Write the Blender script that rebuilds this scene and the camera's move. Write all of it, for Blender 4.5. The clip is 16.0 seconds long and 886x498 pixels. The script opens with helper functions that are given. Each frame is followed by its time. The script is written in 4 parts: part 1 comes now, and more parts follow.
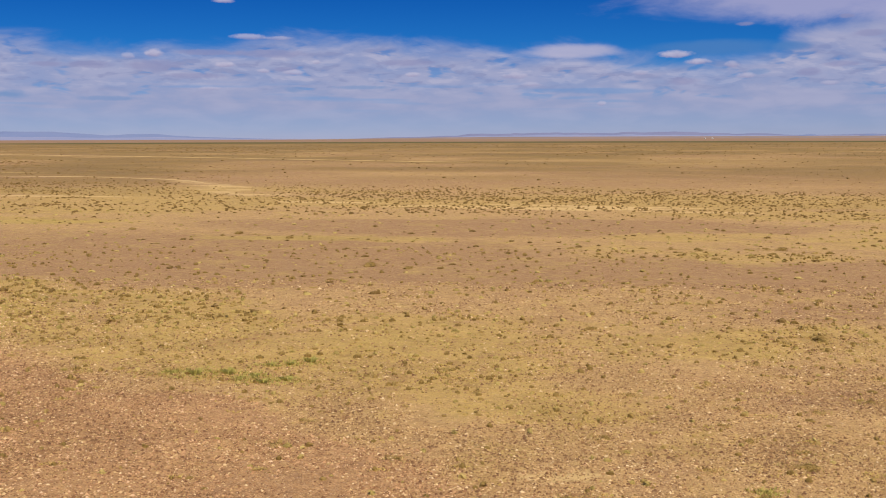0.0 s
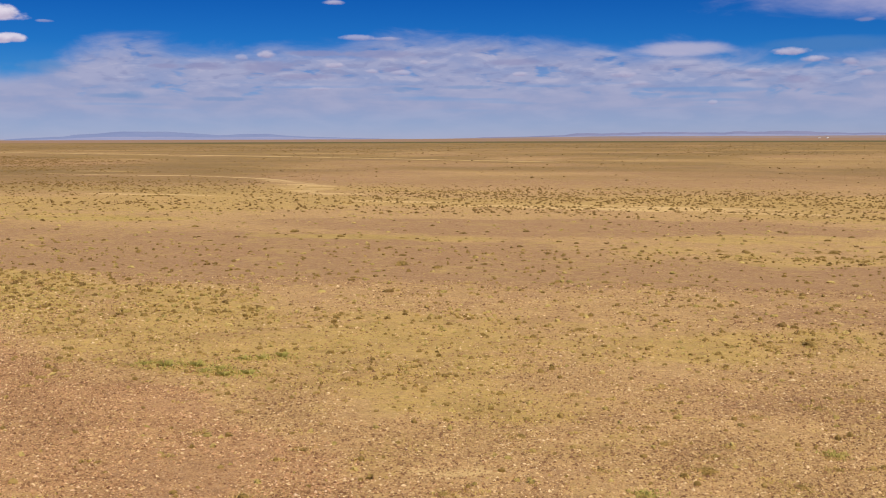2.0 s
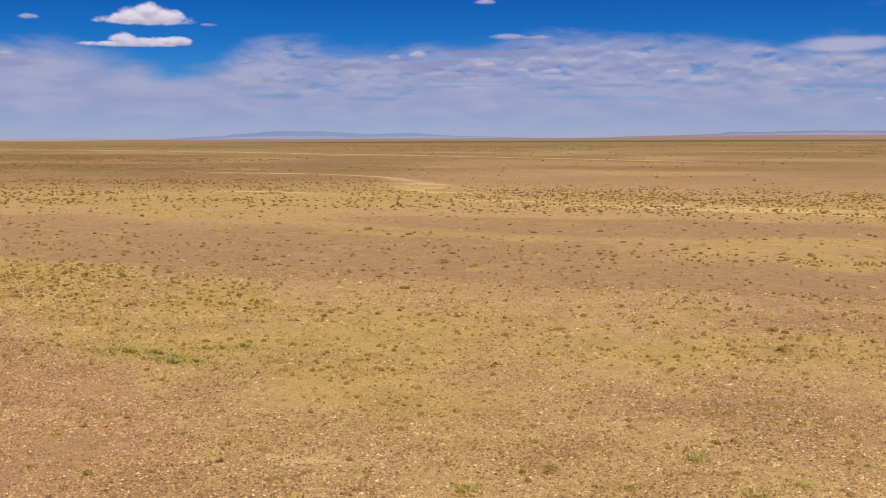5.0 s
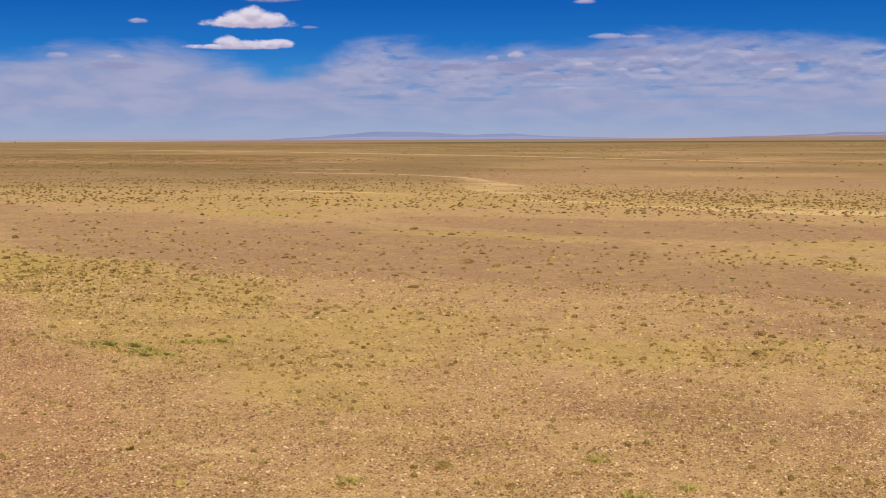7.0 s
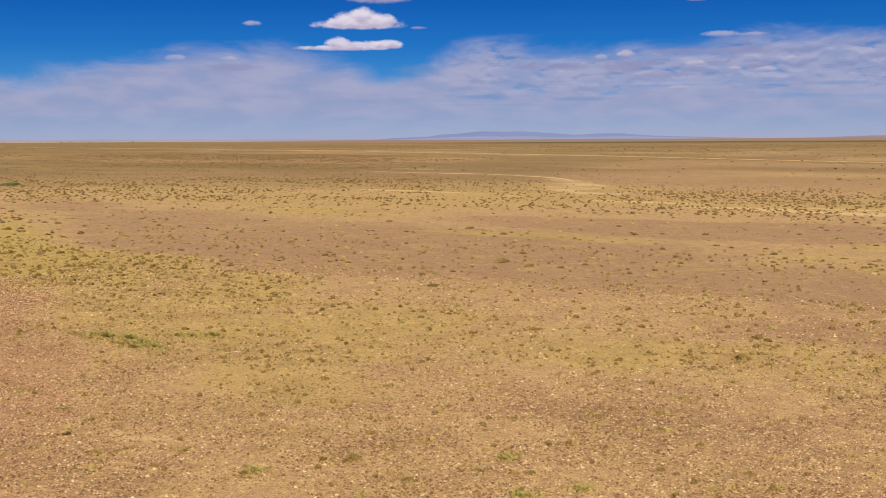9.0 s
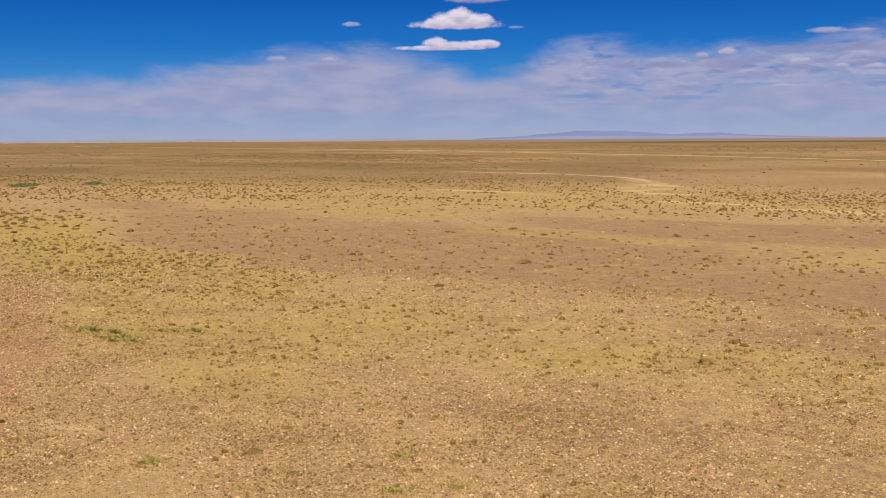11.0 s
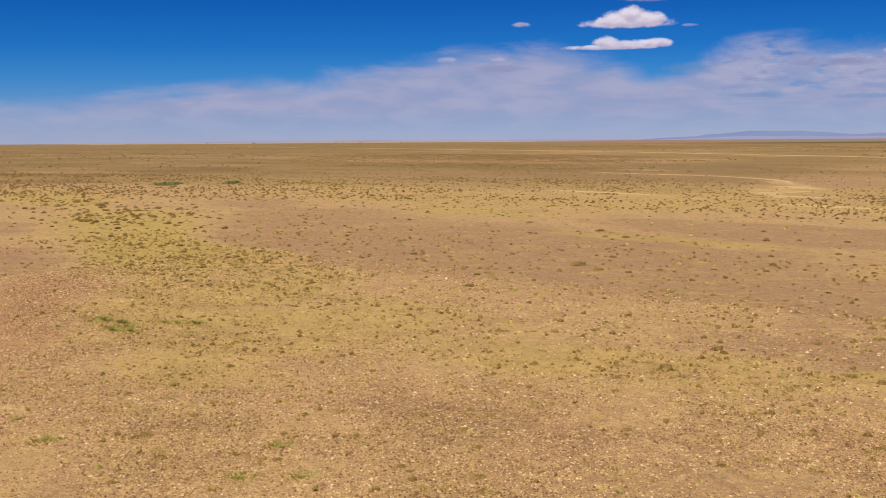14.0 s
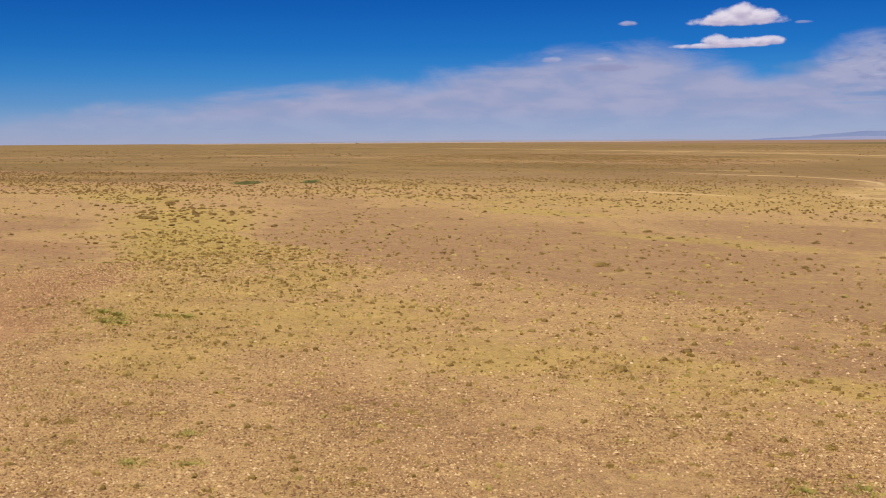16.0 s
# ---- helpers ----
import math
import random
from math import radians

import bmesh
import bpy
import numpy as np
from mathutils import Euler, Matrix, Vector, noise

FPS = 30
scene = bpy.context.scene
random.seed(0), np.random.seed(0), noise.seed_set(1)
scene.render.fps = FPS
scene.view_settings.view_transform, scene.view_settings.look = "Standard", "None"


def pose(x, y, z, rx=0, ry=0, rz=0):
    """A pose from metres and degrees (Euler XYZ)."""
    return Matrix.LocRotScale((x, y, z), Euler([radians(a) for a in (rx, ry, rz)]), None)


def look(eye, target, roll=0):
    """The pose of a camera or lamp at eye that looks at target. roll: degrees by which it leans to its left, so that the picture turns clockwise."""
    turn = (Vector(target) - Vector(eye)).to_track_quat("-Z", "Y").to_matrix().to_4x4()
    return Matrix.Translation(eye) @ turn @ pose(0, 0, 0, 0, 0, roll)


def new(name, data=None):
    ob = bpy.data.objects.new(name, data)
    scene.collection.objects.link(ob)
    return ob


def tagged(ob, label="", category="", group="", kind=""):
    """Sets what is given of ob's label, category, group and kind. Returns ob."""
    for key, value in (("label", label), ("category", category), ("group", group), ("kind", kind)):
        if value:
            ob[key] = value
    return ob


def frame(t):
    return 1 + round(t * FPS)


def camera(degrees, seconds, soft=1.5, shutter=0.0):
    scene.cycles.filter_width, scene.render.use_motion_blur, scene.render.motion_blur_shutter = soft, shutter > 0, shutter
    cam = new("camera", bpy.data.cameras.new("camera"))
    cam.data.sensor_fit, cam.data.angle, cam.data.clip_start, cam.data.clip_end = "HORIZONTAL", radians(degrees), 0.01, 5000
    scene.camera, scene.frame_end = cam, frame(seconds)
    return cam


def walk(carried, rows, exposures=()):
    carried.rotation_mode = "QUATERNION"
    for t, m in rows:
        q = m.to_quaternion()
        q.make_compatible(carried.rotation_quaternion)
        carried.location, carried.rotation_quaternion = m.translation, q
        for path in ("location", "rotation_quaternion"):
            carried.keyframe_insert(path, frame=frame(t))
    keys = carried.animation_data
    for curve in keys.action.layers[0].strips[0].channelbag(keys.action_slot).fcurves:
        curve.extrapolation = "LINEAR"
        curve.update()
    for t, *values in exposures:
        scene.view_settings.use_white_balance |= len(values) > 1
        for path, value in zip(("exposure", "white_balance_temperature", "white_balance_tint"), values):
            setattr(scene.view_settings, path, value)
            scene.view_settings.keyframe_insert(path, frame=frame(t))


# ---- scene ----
cam = camera(45.6, 16.0, 1.0)
METRES, EYE, TILT, LEAN, TURN = 30.4, 5.6, -0.82, 0.82, 0.0
ROWS = [
    (0.0, 0.0, 0.0, 0.0, 0.06, -5.15, -0.66),
    (0.5, 0.0287, -0.0037, 0.0006, 1.38, -5.17, -0.67),
    (1.0, 0.0613, -0.0066, 0.0015, 3.04, -5.2, -0.69),
    (1.5, 0.0907, -0.0086, 0.0022, 4.46, -5.22, -0.69),
    (2.0, 0.1233, -0.0099, 0.0029, 5.81, -5.24, -0.71),
    (2.5, 0.151, -0.01, 0.0035, 6.99, -5.27, -0.71),
    (3.0, 0.1829, -0.0096, 0.0041, 8.49, -5.29, -0.72),
    (3.5, 0.2108, -0.0086, 0.0046, 9.83, -5.31, -0.72),
    (4.0, 0.2426, -0.0065, 0.0052, 11.29, -5.34, -0.73),
    (6.5, 0.3909, 0.0152, 0.0076, 17.68, -5.44, -0.75),
    (7.0, 0.4223, 0.0221, 0.008, 19.15, -5.44, -0.75),
    (7.5, 0.4496, 0.0289, 0.0083, 20.48, -5.45, -0.75),
    (8.0, 0.4802, 0.0374, 0.0088, 22.05, -5.48, -0.76),
    (8.5, 0.5068, 0.0457, 0.0092, 23.45, -5.51, -0.78),
    (9.0, 0.5377, 0.056, 0.0097, 24.93, -5.53, -0.78),
    (11.5, 0.6836, 0.114, 0.0151, 31.52, -5.64, -0.77),
    (12.0, 0.7124, 0.1283, 0.0158, 33.01, -5.65, -0.77),
    (12.5, 0.7407, 0.1435, 0.0166, 34.54, -5.66, -0.76),
    (13.0, 0.7687, 0.1596, 0.0173, 36.14, -5.68, -0.75),
    (13.5, 0.796, 0.1765, 0.0178, 37.71, -5.69, -0.76),
    (14.0, 0.8232, 0.1944, 0.0184, 39.22, -5.72, -0.75),
    (14.5, 0.8504, 0.2132, 0.0191, 40.67, -5.74, -0.76),
    (15.0, 0.8776, 0.2331, 0.0195, 42.04, -5.76, -0.77),
    (15.5, 0.9046, 0.2546, 0.0196, 43.41, -5.78, -0.78),
    (16.0, 0.9312, 0.2768, 0.0197, 44.84, -5.79, -0.77),
]
walk(cam, [(t, pose(0, 0, EYE, TILT, LEAN, TURN) @ pose(METRES * x, METRES * y, METRES * z, 90 + pitch, roll, yaw)) for t, x, y, z, yaw, pitch, roll in ROWS])


# ---- world, sun ----
SUN_UP, SUN_SIDE = 60.0, 155.0      # elevation, and bearing clockwise from +y


def bearing(deg, up=0.0):
    a, e = radians(deg), radians(up)
    return Vector((math.sin(a) * math.cos(e), math.cos(a) * math.cos(e), math.sin(e)))


sun_data = bpy.data.lights.new("sun", "SUN")
sun_data.energy, sun_data.angle, sun_data.color = 4.55, radians(0.5), (1.0, 0.89, 0.74)
sun = new("sun", sun_data)
sun.matrix_basis = look((0, 0, 50), Vector((0, 0, 50)) - bearing(SUN_SIDE, SUN_UP))
scene.view_settings.exposure = 0.0


# ---- node helpers ----
class Nodes:
    """A small builder of shader trees."""

    def __init__(self, tree):
        self.tree = tree
        tree.nodes.clear()

    def add(self, kind, ins=None, **attrs):
        n = self.tree.nodes.new(kind)
        for k, v in attrs.items():
            setattr(n, k, v)
        for k, v in (ins or {}).items():
            self.put(n.inputs[k], v)
        return n

    def put(self, socket, v):
        if isinstance(v, bpy.types.NodeSocket):
            self.tree.links.new(v, socket)
        elif socket.type == "RGBA" and len(v) == 3:
            socket.default_value = (*v, 1.0)
        else:
            socket.default_value = v

    def math(self, op, a, b=0.0, c=0.0, clamp=False):
        n = self.add("ShaderNodeMath", {0: a, 1: b, 2: c}, operation=op, use_clamp=clamp)
        return n.outputs[0]

    def ramp(self, v, lo, hi, a=0.0, b=1.0, smooth=True):
        n = self.add("ShaderNodeMapRange", {0: v, 1: lo, 2: hi, 3: a, 4: b}, interpolation_type="SMOOTHSTEP" if smooth else "LINEAR")
        return n.outputs[0]

    def noise(self, at, scale, detail=4.0, rough=0.55, distort=0.0):
        n = self.add("ShaderNodeTexNoise", {"Vector": at, "Scale": scale, "Detail": detail, "Roughness": rough, "Distortion": distort})
        return n.outputs[0]

    def mix(self, f, a, b, blend="MIX"):
        n = self.add("ShaderNodeMix", data_type="RGBA", blend_type=blend)
        self.put(n.inputs[0], f), self.put(n.inputs[6], a), self.put(n.inputs[7], b)
        return n.outputs[2]

    def attr(self, name):
        return self.add("ShaderNodeAttribute", attribute_name=name).outputs["Fac"]


world = bpy.data.worlds.new("world")
scene.world = world
world.use_nodes = True
w = Nodes(world.node_tree)
sky = w.add("ShaderNodeTexSky", sky_type="NISHITA", sun_disc=False, sun_elevation=radians(SUN_UP), sun_rotation=radians(SUN_SIDE), altitude=1200.0, air_density=1.0, dust_density=0.5, ozone_density=3.0)
way = w.add("ShaderNodeTexCoord").outputs["Generated"]
xyz = w.add("ShaderNodeSeparateXYZ", {0: way})
up = w.math("MULTIPLY", w.math("ARCSINE", xyz.outputs[2]), 57.2958)          # elevation, degrees
side = w.math("MULTIPLY", w.math("ARCTAN2", xyz.outputs[0], xyz.outputs[1]), 57.2958)  # bearing from +y, degrees
chart = w.add("ShaderNodeCombineXYZ", {0: side, 1: up}).outputs[0]



# colour of the clear air by height, from the pale haze at the horizon to deep blue
tint = w.add("ShaderNodeValToRGB", {0: w.ramp(up, 0.0, 30.0, 0.0, 1.0, False)})
stops = [(0.0, (0.52, 0.58, 1.0)), (0.033, (0.36, 0.50, 0.93)), (0.067, (0.21, 0.42, 0.85)), (0.117, (0.09, 0.355, 0.79)), (0.167, (0.04, 0.29, 0.73)), (0.25, (0.02, 0.225, 0.65)), (0.42, (0.22, 0.42, 0.78)), (1.0, (0.85, 0.92, 1.0))]
els = tint.color_ramp.elements
for k, (place, rgb) in enumerate(stops):
    e = els[k] if k < 2 else els.new(place)
    e.position, e.color = place, (*rgb, 1)
base = w.mix(1.0, sky.outputs[0], tint.outputs[0], "MULTIPLY")

# a thin lavender veil of cloud whose upper edge rises and falls along the horizon
edge = w.add("ShaderNodeValToRGB", {0: w.ramp(side, -180.0, 180.0, 0.0, 1.0, False)})
tops = [(-180, 3.5), (-72, 0.9), (-67.5, 1.2), (-62, 1.9), (-56, 2.6), (-51, 3.0), (-46, 3.4), (-42, 4.1), (-38.5, 4.8), (-34, 5.0), (-30, 4.1), (-28, 3.4), (-26.5, 3.6), (-24.8, 4.8), (-21, 5.0), (-18.5, 4.7), (-12.5, 4.9), (-7, 5.3), (-3, 5.3), (2, 4.8), (7, 4.6), (10, 4.2), (14, 3.9), (17, 4.3), (19, 6.0), (24, 6.6), (60, 5.0), (180, 3.5)]
els = edge.color_ramp.elements
for k, (a, e) in enumerate(tops):
    el = els[k] if k < 2 else els.new((a + 180) / 360)
    el.position, el.color = (a + 180) / 360, (e / 10, e / 10, e / 10, 1)
top = w.math("MULTIPLY", w.add("ShaderNodeSeparateColor", {0: edge.outputs[0]}).outputs[0], 10.0)
streak = w.add("ShaderNodeVectorMath", {0: chart, 1: (0.20, 0.62, 1.0)}, operation="MULTIPLY").outputs[0]
fine_streak = w.add("ShaderNodeVectorMath", {0: chart, 1: (0.36, 1.25, 1.0)}, operation="MULTIPLY").outputs[0]
n_wide = w.noise(streak, 1.0, 5.0, 0.6, 0.4)
n_fine = w.noise(fine_streak, 1.0, 4.0, 0.5, 0.2)
under = w.math("ADD", w.math("SUBTRACT", top, up), w.math("MULTIPLY", w.math("SUBTRACT", n_wide, 0.5), 2.4))
veil = w.ramp(under, -0.5, 1.0)
veil = w.math("MULTIPLY", veil, w.ramp(n_fine, 0.28, 0.6, 0.82, 1.0))
veil = w.math("MULTIPLY", veil, w.ramp(up, 0.2, 2.0, 0.3, 0.92))
mottled = w.ramp(side, -28.0, -22.0)
band = w.math("MULTIPLY", w.math("MULTIPLY", w.ramp(up, 2.0, 3.2), w.ramp(up, 5.4, 4.6)), mottled)
# lumps in the veil: their tops catch the light, their bellies are grey
heap_at = w.add("ShaderNodeVectorMath", {0: chart, 1: (0.48, 1.55, 1.0)}, operation="MULTIPLY").outputs[0]
heap_up = w.add("ShaderNodeVectorMath", {0: heap_at, 1: (0.0, 0.34, 0.0)}, operation="ADD").outputs[0]
n_heap = w.noise(heap_at, 1.0, 3.0, 0.55, 0.3)
relief = w.math("SUBTRACT", n_heap, w.noise(heap_up, 1.0, 3.0, 0.55, 0.3))
holes = w.math("MULTIPLY", w.ramp(n_heap, 0.42, 0.30, 0.0, 0.55), w.math("MULTIPLY", w.ramp(up, 1.6, 2.6), mottled))
veil = w.math("MULTIPLY", veil, w.math("SUBTRACT", 1.0, holes))
low_slots = w.noise(w.add("ShaderNodeVectorMath", {0: chart, 1: (0.09, 1.5, 1.0)}, operation="MULTIPLY").outputs[0], 1.0, 2.0, 0.5)
slots = w.math("MULTIPLY", w.math("MULTIPLY", w.ramp(low_slots, 0.47, 0.36, 0.0, 0.42), mottled), w.math("MULTIPLY", w.ramp(up, 1.2, 1.9), w.ramp(up, 3.2, 2.6)))
veil = w.math("MULTIPLY", veil, w.math("SUBTRACT", 1.0, slots))
veil_colour = w.mix(w.ramp(n_fine, 0.35, 0.7), (3.35, 3.55, 5.4), (3.9, 4.0, 5.75))
veil_colour = w.mix(w.math("MULTIPLY", w.ramp(relief, 0.03, 0.16, 0.0, 0.6), band), veil_colour, (4.9, 4.75, 6.2))
veil_colour = w.mix(w.math("MULTIPLY", w.ramp(relief, -0.02, -0.14, 0.0, 0.7), band), veil_colour, (2.75, 2.9, 4.75))
colour = w.mix(veil, base, veil_colour)


def puff(az, el, wide, above, below, strength, rgb, ragged=0.5, soft_edge=0.7, grain=None, shaded=True):
    """One cloud: flat below, heaped above, with an uneven outline."""
    global colour
    grain = n_puff if grain is None else grain
    dx = w.math("DIVIDE", w.math("SUBTRACT", side, az), wide)
    dy = w.math("SUBTRACT", up, el)
    dy = w.math("MAXIMUM", w.math("DIVIDE", dy, above), w.math("DIVIDE", dy, -below))
    inside = w.math("SUBTRACT", 1.0, w.math("ADD", w.math("MULTIPLY", dx, dx), w.math("MULTIPLY", dy, dy)))
    inside = w.math("ADD", inside, w.math("MULTIPLY", w.math("SUBTRACT", grain, 0.5), ragged * 2))
    f = w.math("MULTIPLY", w.ramp(inside, 0.0, soft_edge), strength)
    if shaded:
        lit = w.ramp(w.math("ADD", up, w.math("MULTIPLY", w.math("SUBTRACT", grain, 0.5), above * 1.2)), el - below, el + above * 0.5)
        rgb = w.mix(lit, tuple(c * k for c, k in zip(rgb, (0.60, 0.57, 0.70))), rgb)
    colour = w.mix(f, colour, rgb)


lumps = w.add("ShaderNodeVectorMath", {0: chart, 1: (1.9, 3.2, 1.0)}, operation="MULTIPLY").outputs[0]
n_puff = w.noise(lumps, 1.0, 3.0, 0.5)
WHITE, CREAM, GREY = (7.6, 7.0, 8.0), (5.4, 5.1, 6.6), (2.7, 2.75, 4.7)
# the upper veil in the east and the gap of blue below it
puff(21.0, 6.7, 13.0, 1.7, 1.2, 0.85, (3.7, 3.75, 5.9), 1.0, 1.1, n_wide, False)
for az, el, wide, tall in ((14.4, 4.7, 4.2, 0.5), (18.0, 4.64, 1.3, 0.3)):
    puff(az, el, wide, tall, tall, 0.75, (0.75, 2.1, 5.0), 0.6, 0.9, n_wide, False)
# blue slots lower down
for az, el, wide, tall in ((-22.0, 2.3, 0.95, 0.26), (-8.0, 2.63, 0.65, 0.2), (-17.6, 2.13, 1.9, 0.16), (16.4, 3.4, 0.8, 0.2), (-4.4, 2.75, 1.9, 0.14), (-26.3, 3.7, 1.5, 0.4), (-22.9, 2.27, 1.5, 0.16)):
    puff(az, el, wide, tall, tall, 0.5, (1.45, 2.75, 5.3), 0.5, 1.0, None, False)
# grey bellies
for az, el, wide, tall in ((15.7, 5.83, 0.55, 0.12), (20.6, 6.04, 0.45, 0.15), (21.7, 5.18, 0.95, 0.22), (18.9, 3.34, 0.7, 0.26), (20.4, 3.7, 1.2, 0.18), (12.6, 2.97, 0.95, 0.24), (-20.4, 3.81, 1.0, 0.16), (-18.3, 3.83, 1.3, 0.24), (-15.2, 3.8, 1.7, 0.42), (-13.2, 3.32, 1.9, 0.2), (-12.5, 4.53, 1.9, 0.2), (-9.2, 4.5, 2.4, 0.26), (-8.5, 3.69, 0.8, 0.15), (-36.1, 3.85, 1.7, 0.24), (-2.0, 4.05, 1.9, 0.2)):
    puff(az, el, wide, tall, tall, 0.62, GREY, 0.55, 0.9, None, False)
# pale tongue and small bright heads
puff(6.6, 4.55, 3.3, 0.5, 0.36, 0.8, (4.6, 4.5, 6.2), 0.7, 1.0, n_wide, False)
for az, el, wide, tall, strength in ((12.2, 4.35, 1.1, 0.26, 0.85), (13.4, 3.95, 0.8, 0.2, 0.8), (15.1, 3.79, 0.45, 0.24, 0.6), (15.8, 3.21, 0.6, 0.2, 0.55), (8.4, 1.83, 0.3, 0.18, 0.55), (19.9, 2.75, 0.6, 0.17, 0.5), (10.4, 3.44, 0.5, 0.18, 0.5), (-15.2, 4.43, 0.55, 0.3, 0.8), (-16.5, 4.29, 0.4, 0.24, 0.5), (-11.6, 3.9, 0.65, 0.2, 0.75), (-9.6, 3.59, 0.4, 0.15, 0.6), (-8.0, 3.52, 0.65, 0.2, 0.7), (-6.8, 4.06, 0.28, 0.15, 0.6), (-12.4, 2.66, 0.75, 0.14, 0.45), (-10.3, 5.34, 1.1, 0.22, 0.6), (-8.8, 5.3, 0.95, 0.14, 0.45), (-1.7, 3.41, 0.5, 0.17, 0.65), (3.8, 3.33, 0.85, 0.24, 0.6), (4.7, 2.88, 0.65, 0.17, 0.5), (-11.6, 7.16, 0.65, 0.18, 0.75), (-35.0, 6.11, 0.55, 0.18, 0.6), (-39.0, 4.3, 0.65, 0.22, 0.5), (-36.2, 4.28, 0.5, 0.17, 0.5), (-26.2, 5.92, 0.5, 0.11, 0.4)):
    puff(az, el, wide, tall, tall * 0.75, strength, CREAM, 0.6, 0.9)
# the two heaped clouds, each of a flat base and several heads
for az, el, wide, above, below in ((-29.4, 6.05, 2.7, 0.42, 0.24), (-29.3, 6.25, 1.9, 0.6, 0.36), (-29.2, 6.5, 0.85, 0.55, 0.4), (-30.3, 6.2, 0.95, 0.4, 0.25), (-28.2, 6.25, 0.95, 0.46, 0.3)):
    puff(az, el, wide, above, below, 0.93, WHITE, 0.55, 0.75)
for az, el, wide, above, below in ((-30.4, 4.86, 2.9, 0.18, 0.14), (-29.0, 4.95, 2.1, 0.34, 0.2), (-30.5, 5.1, 0.75, 0.42, 0.3), (-27.9, 5.05, 1.0, 0.3, 0.22)):
    puff(az, el, wide, above, below, 0.85, WHITE, 0.5, 0.7)
puff(-28.3, 7.45, 2.0, 0.3, 0.3, 0.7, CREAM, 0.5, 0.8)

out = w.add("ShaderNodeOutputWorld")
w.put(out.inputs[0], w.add("ShaderNodeBackground", {"Color": colour, "Strength": 0.1}).outputs[0])


# ---- chance in two dimensions, for the cover of the land ----
def lattice(x, y, seed):
    h = (x.astype(np.int64) * 374761393 + y.astype(np.int64) * 668265263 + seed * 974634721) & 0xFFFFFFFF
    h = ((h ^ (h >> 13)) * 1274126177) & 0xFFFFFFFF
    return ((h ^ (h >> 16)) & 0xFFFF) / 65535.0


def cloudy(x, y, size, seed, octaves=4):
    """Soft noise from 0 to 1 whose blotches are about size metres wide."""
    x, y = np.asarray(x, float) / size, np.asarray(y, float) / size
    total, weight, amp = 0.0, 0.0, 1.0
    for k in range(octaves):
        fx, fy = np.floor(x), np.floor(y)
        u, v = x - fx, y - fy
        u, v = u * u * (3 - 2 * u), v * v * (3 - 2 * v)
        a, b = lattice(fx, fy, seed + k), lattice(fx + 1, fy, seed + k)
        c, d = lattice(fx, fy + 1, seed + k), lattice(fx + 1, fy + 1, seed + k)
        total = total + amp * ((a * (1 - u) + b * u) * (1 - v) + (c * (1 - u) + d * u) * v)
        weight += amp
        amp *= 0.55
        x, y = x * 2.03 + 17.3, y * 2.03 - 9.1
    return total / weight


def smooth(v, a, b):
    k = np.clip((np.asarray(v, float) - a) / (b - a), 0, 1)
    return k * k * (3 - 2 * k)


def blot(x, y, cx, cy, rx, ry, turn=0.0):
    """1 at the middle of an oval of the plan, 0 outside it."""
    c, s = math.cos(radians(turn)), math.sin(radians(turn))
    dx, dy = x - cx, y - cy
    u, v = (dx * c + dy * s) / rx, (-dx * s + dy * c) / ry
    return np.clip(1 - (u * u + v * v), 0, 1)


def land(x, y):
    """Height of the ground: it falls gently to the north-east near by and levels out far off."""
    x, y = np.asarray(x, float), np.asarray(y, float)
    r = np.hypot(x, y)
    z = -0.01433 * (x + y) * np.exp(-((r / 420.0) ** 2))
    return z + 4.6 * smooth(r, 250, 3600)


def bearing_of(x, y):
    return np.degrees(np.arctan2(x, y))


YELLOW_PLACES = ((-1, 31, 13, 5.5, 4), (12.5, 31.5, 6.5, 5.5, 15), (-16, 37, 12, 7, -35), (-28, 44, 15, 6, -33), (-44, 54, 18, 7.5, -31), (-74, 66, 18, 8, -25), (-35, 82, 12, 6, -10), (-8, 68.6, 9, 3, 0), (28, 74, 16, 10, 0), (15, 60, 8, 5, 0), (-27, 53, 3, 2, 0), (2, 24.5, 5, 2.2, -15), (18, 37, 5, 3, 20), (4, 20, 2.4, 1.2, 10))
BARE_PLACES = ((-33, 64, 22, 11, -25), (-23, 51, 8, 5, -20), (-42, 37, 17, 6, -32), (-22, 29, 9, 5, -30), (-61, 77, 14, 6, -25), (-10, 62, 15, 10, 0), (-7, 51, 11, 8, 0), (6, 52, 13, 9, 0), (4, 80, 24, 9, 0), (13, 38, 6, 3.5, 10), (22, 50, 10, 8, 0), (12, 84, 20, 8, 0), (-14, 46, 8, 4, 0), (16, 24, 7, 2.6, 15))
LUSH_PLACES = ((-27, 42, 10, 5, -30), (-42, 52, 14, 5.5, -30), (-74, 63, 16, 6, -15), (-18, 36, 7, 4, -35), (-8, 68.6, 10, 2.4, 4), (-33, 81, 8, 3, 10))
RED_PLACES = ((-10, 22.5, 8, 5, -20), (-1.6, 15.4, 10, 5.2, -34), (-6, 19, 7, 4, -30), (-14, 27, 6, 4, -20), (-36, 34, 14, 6, -30), (-150, 95, 75, 40, -35))


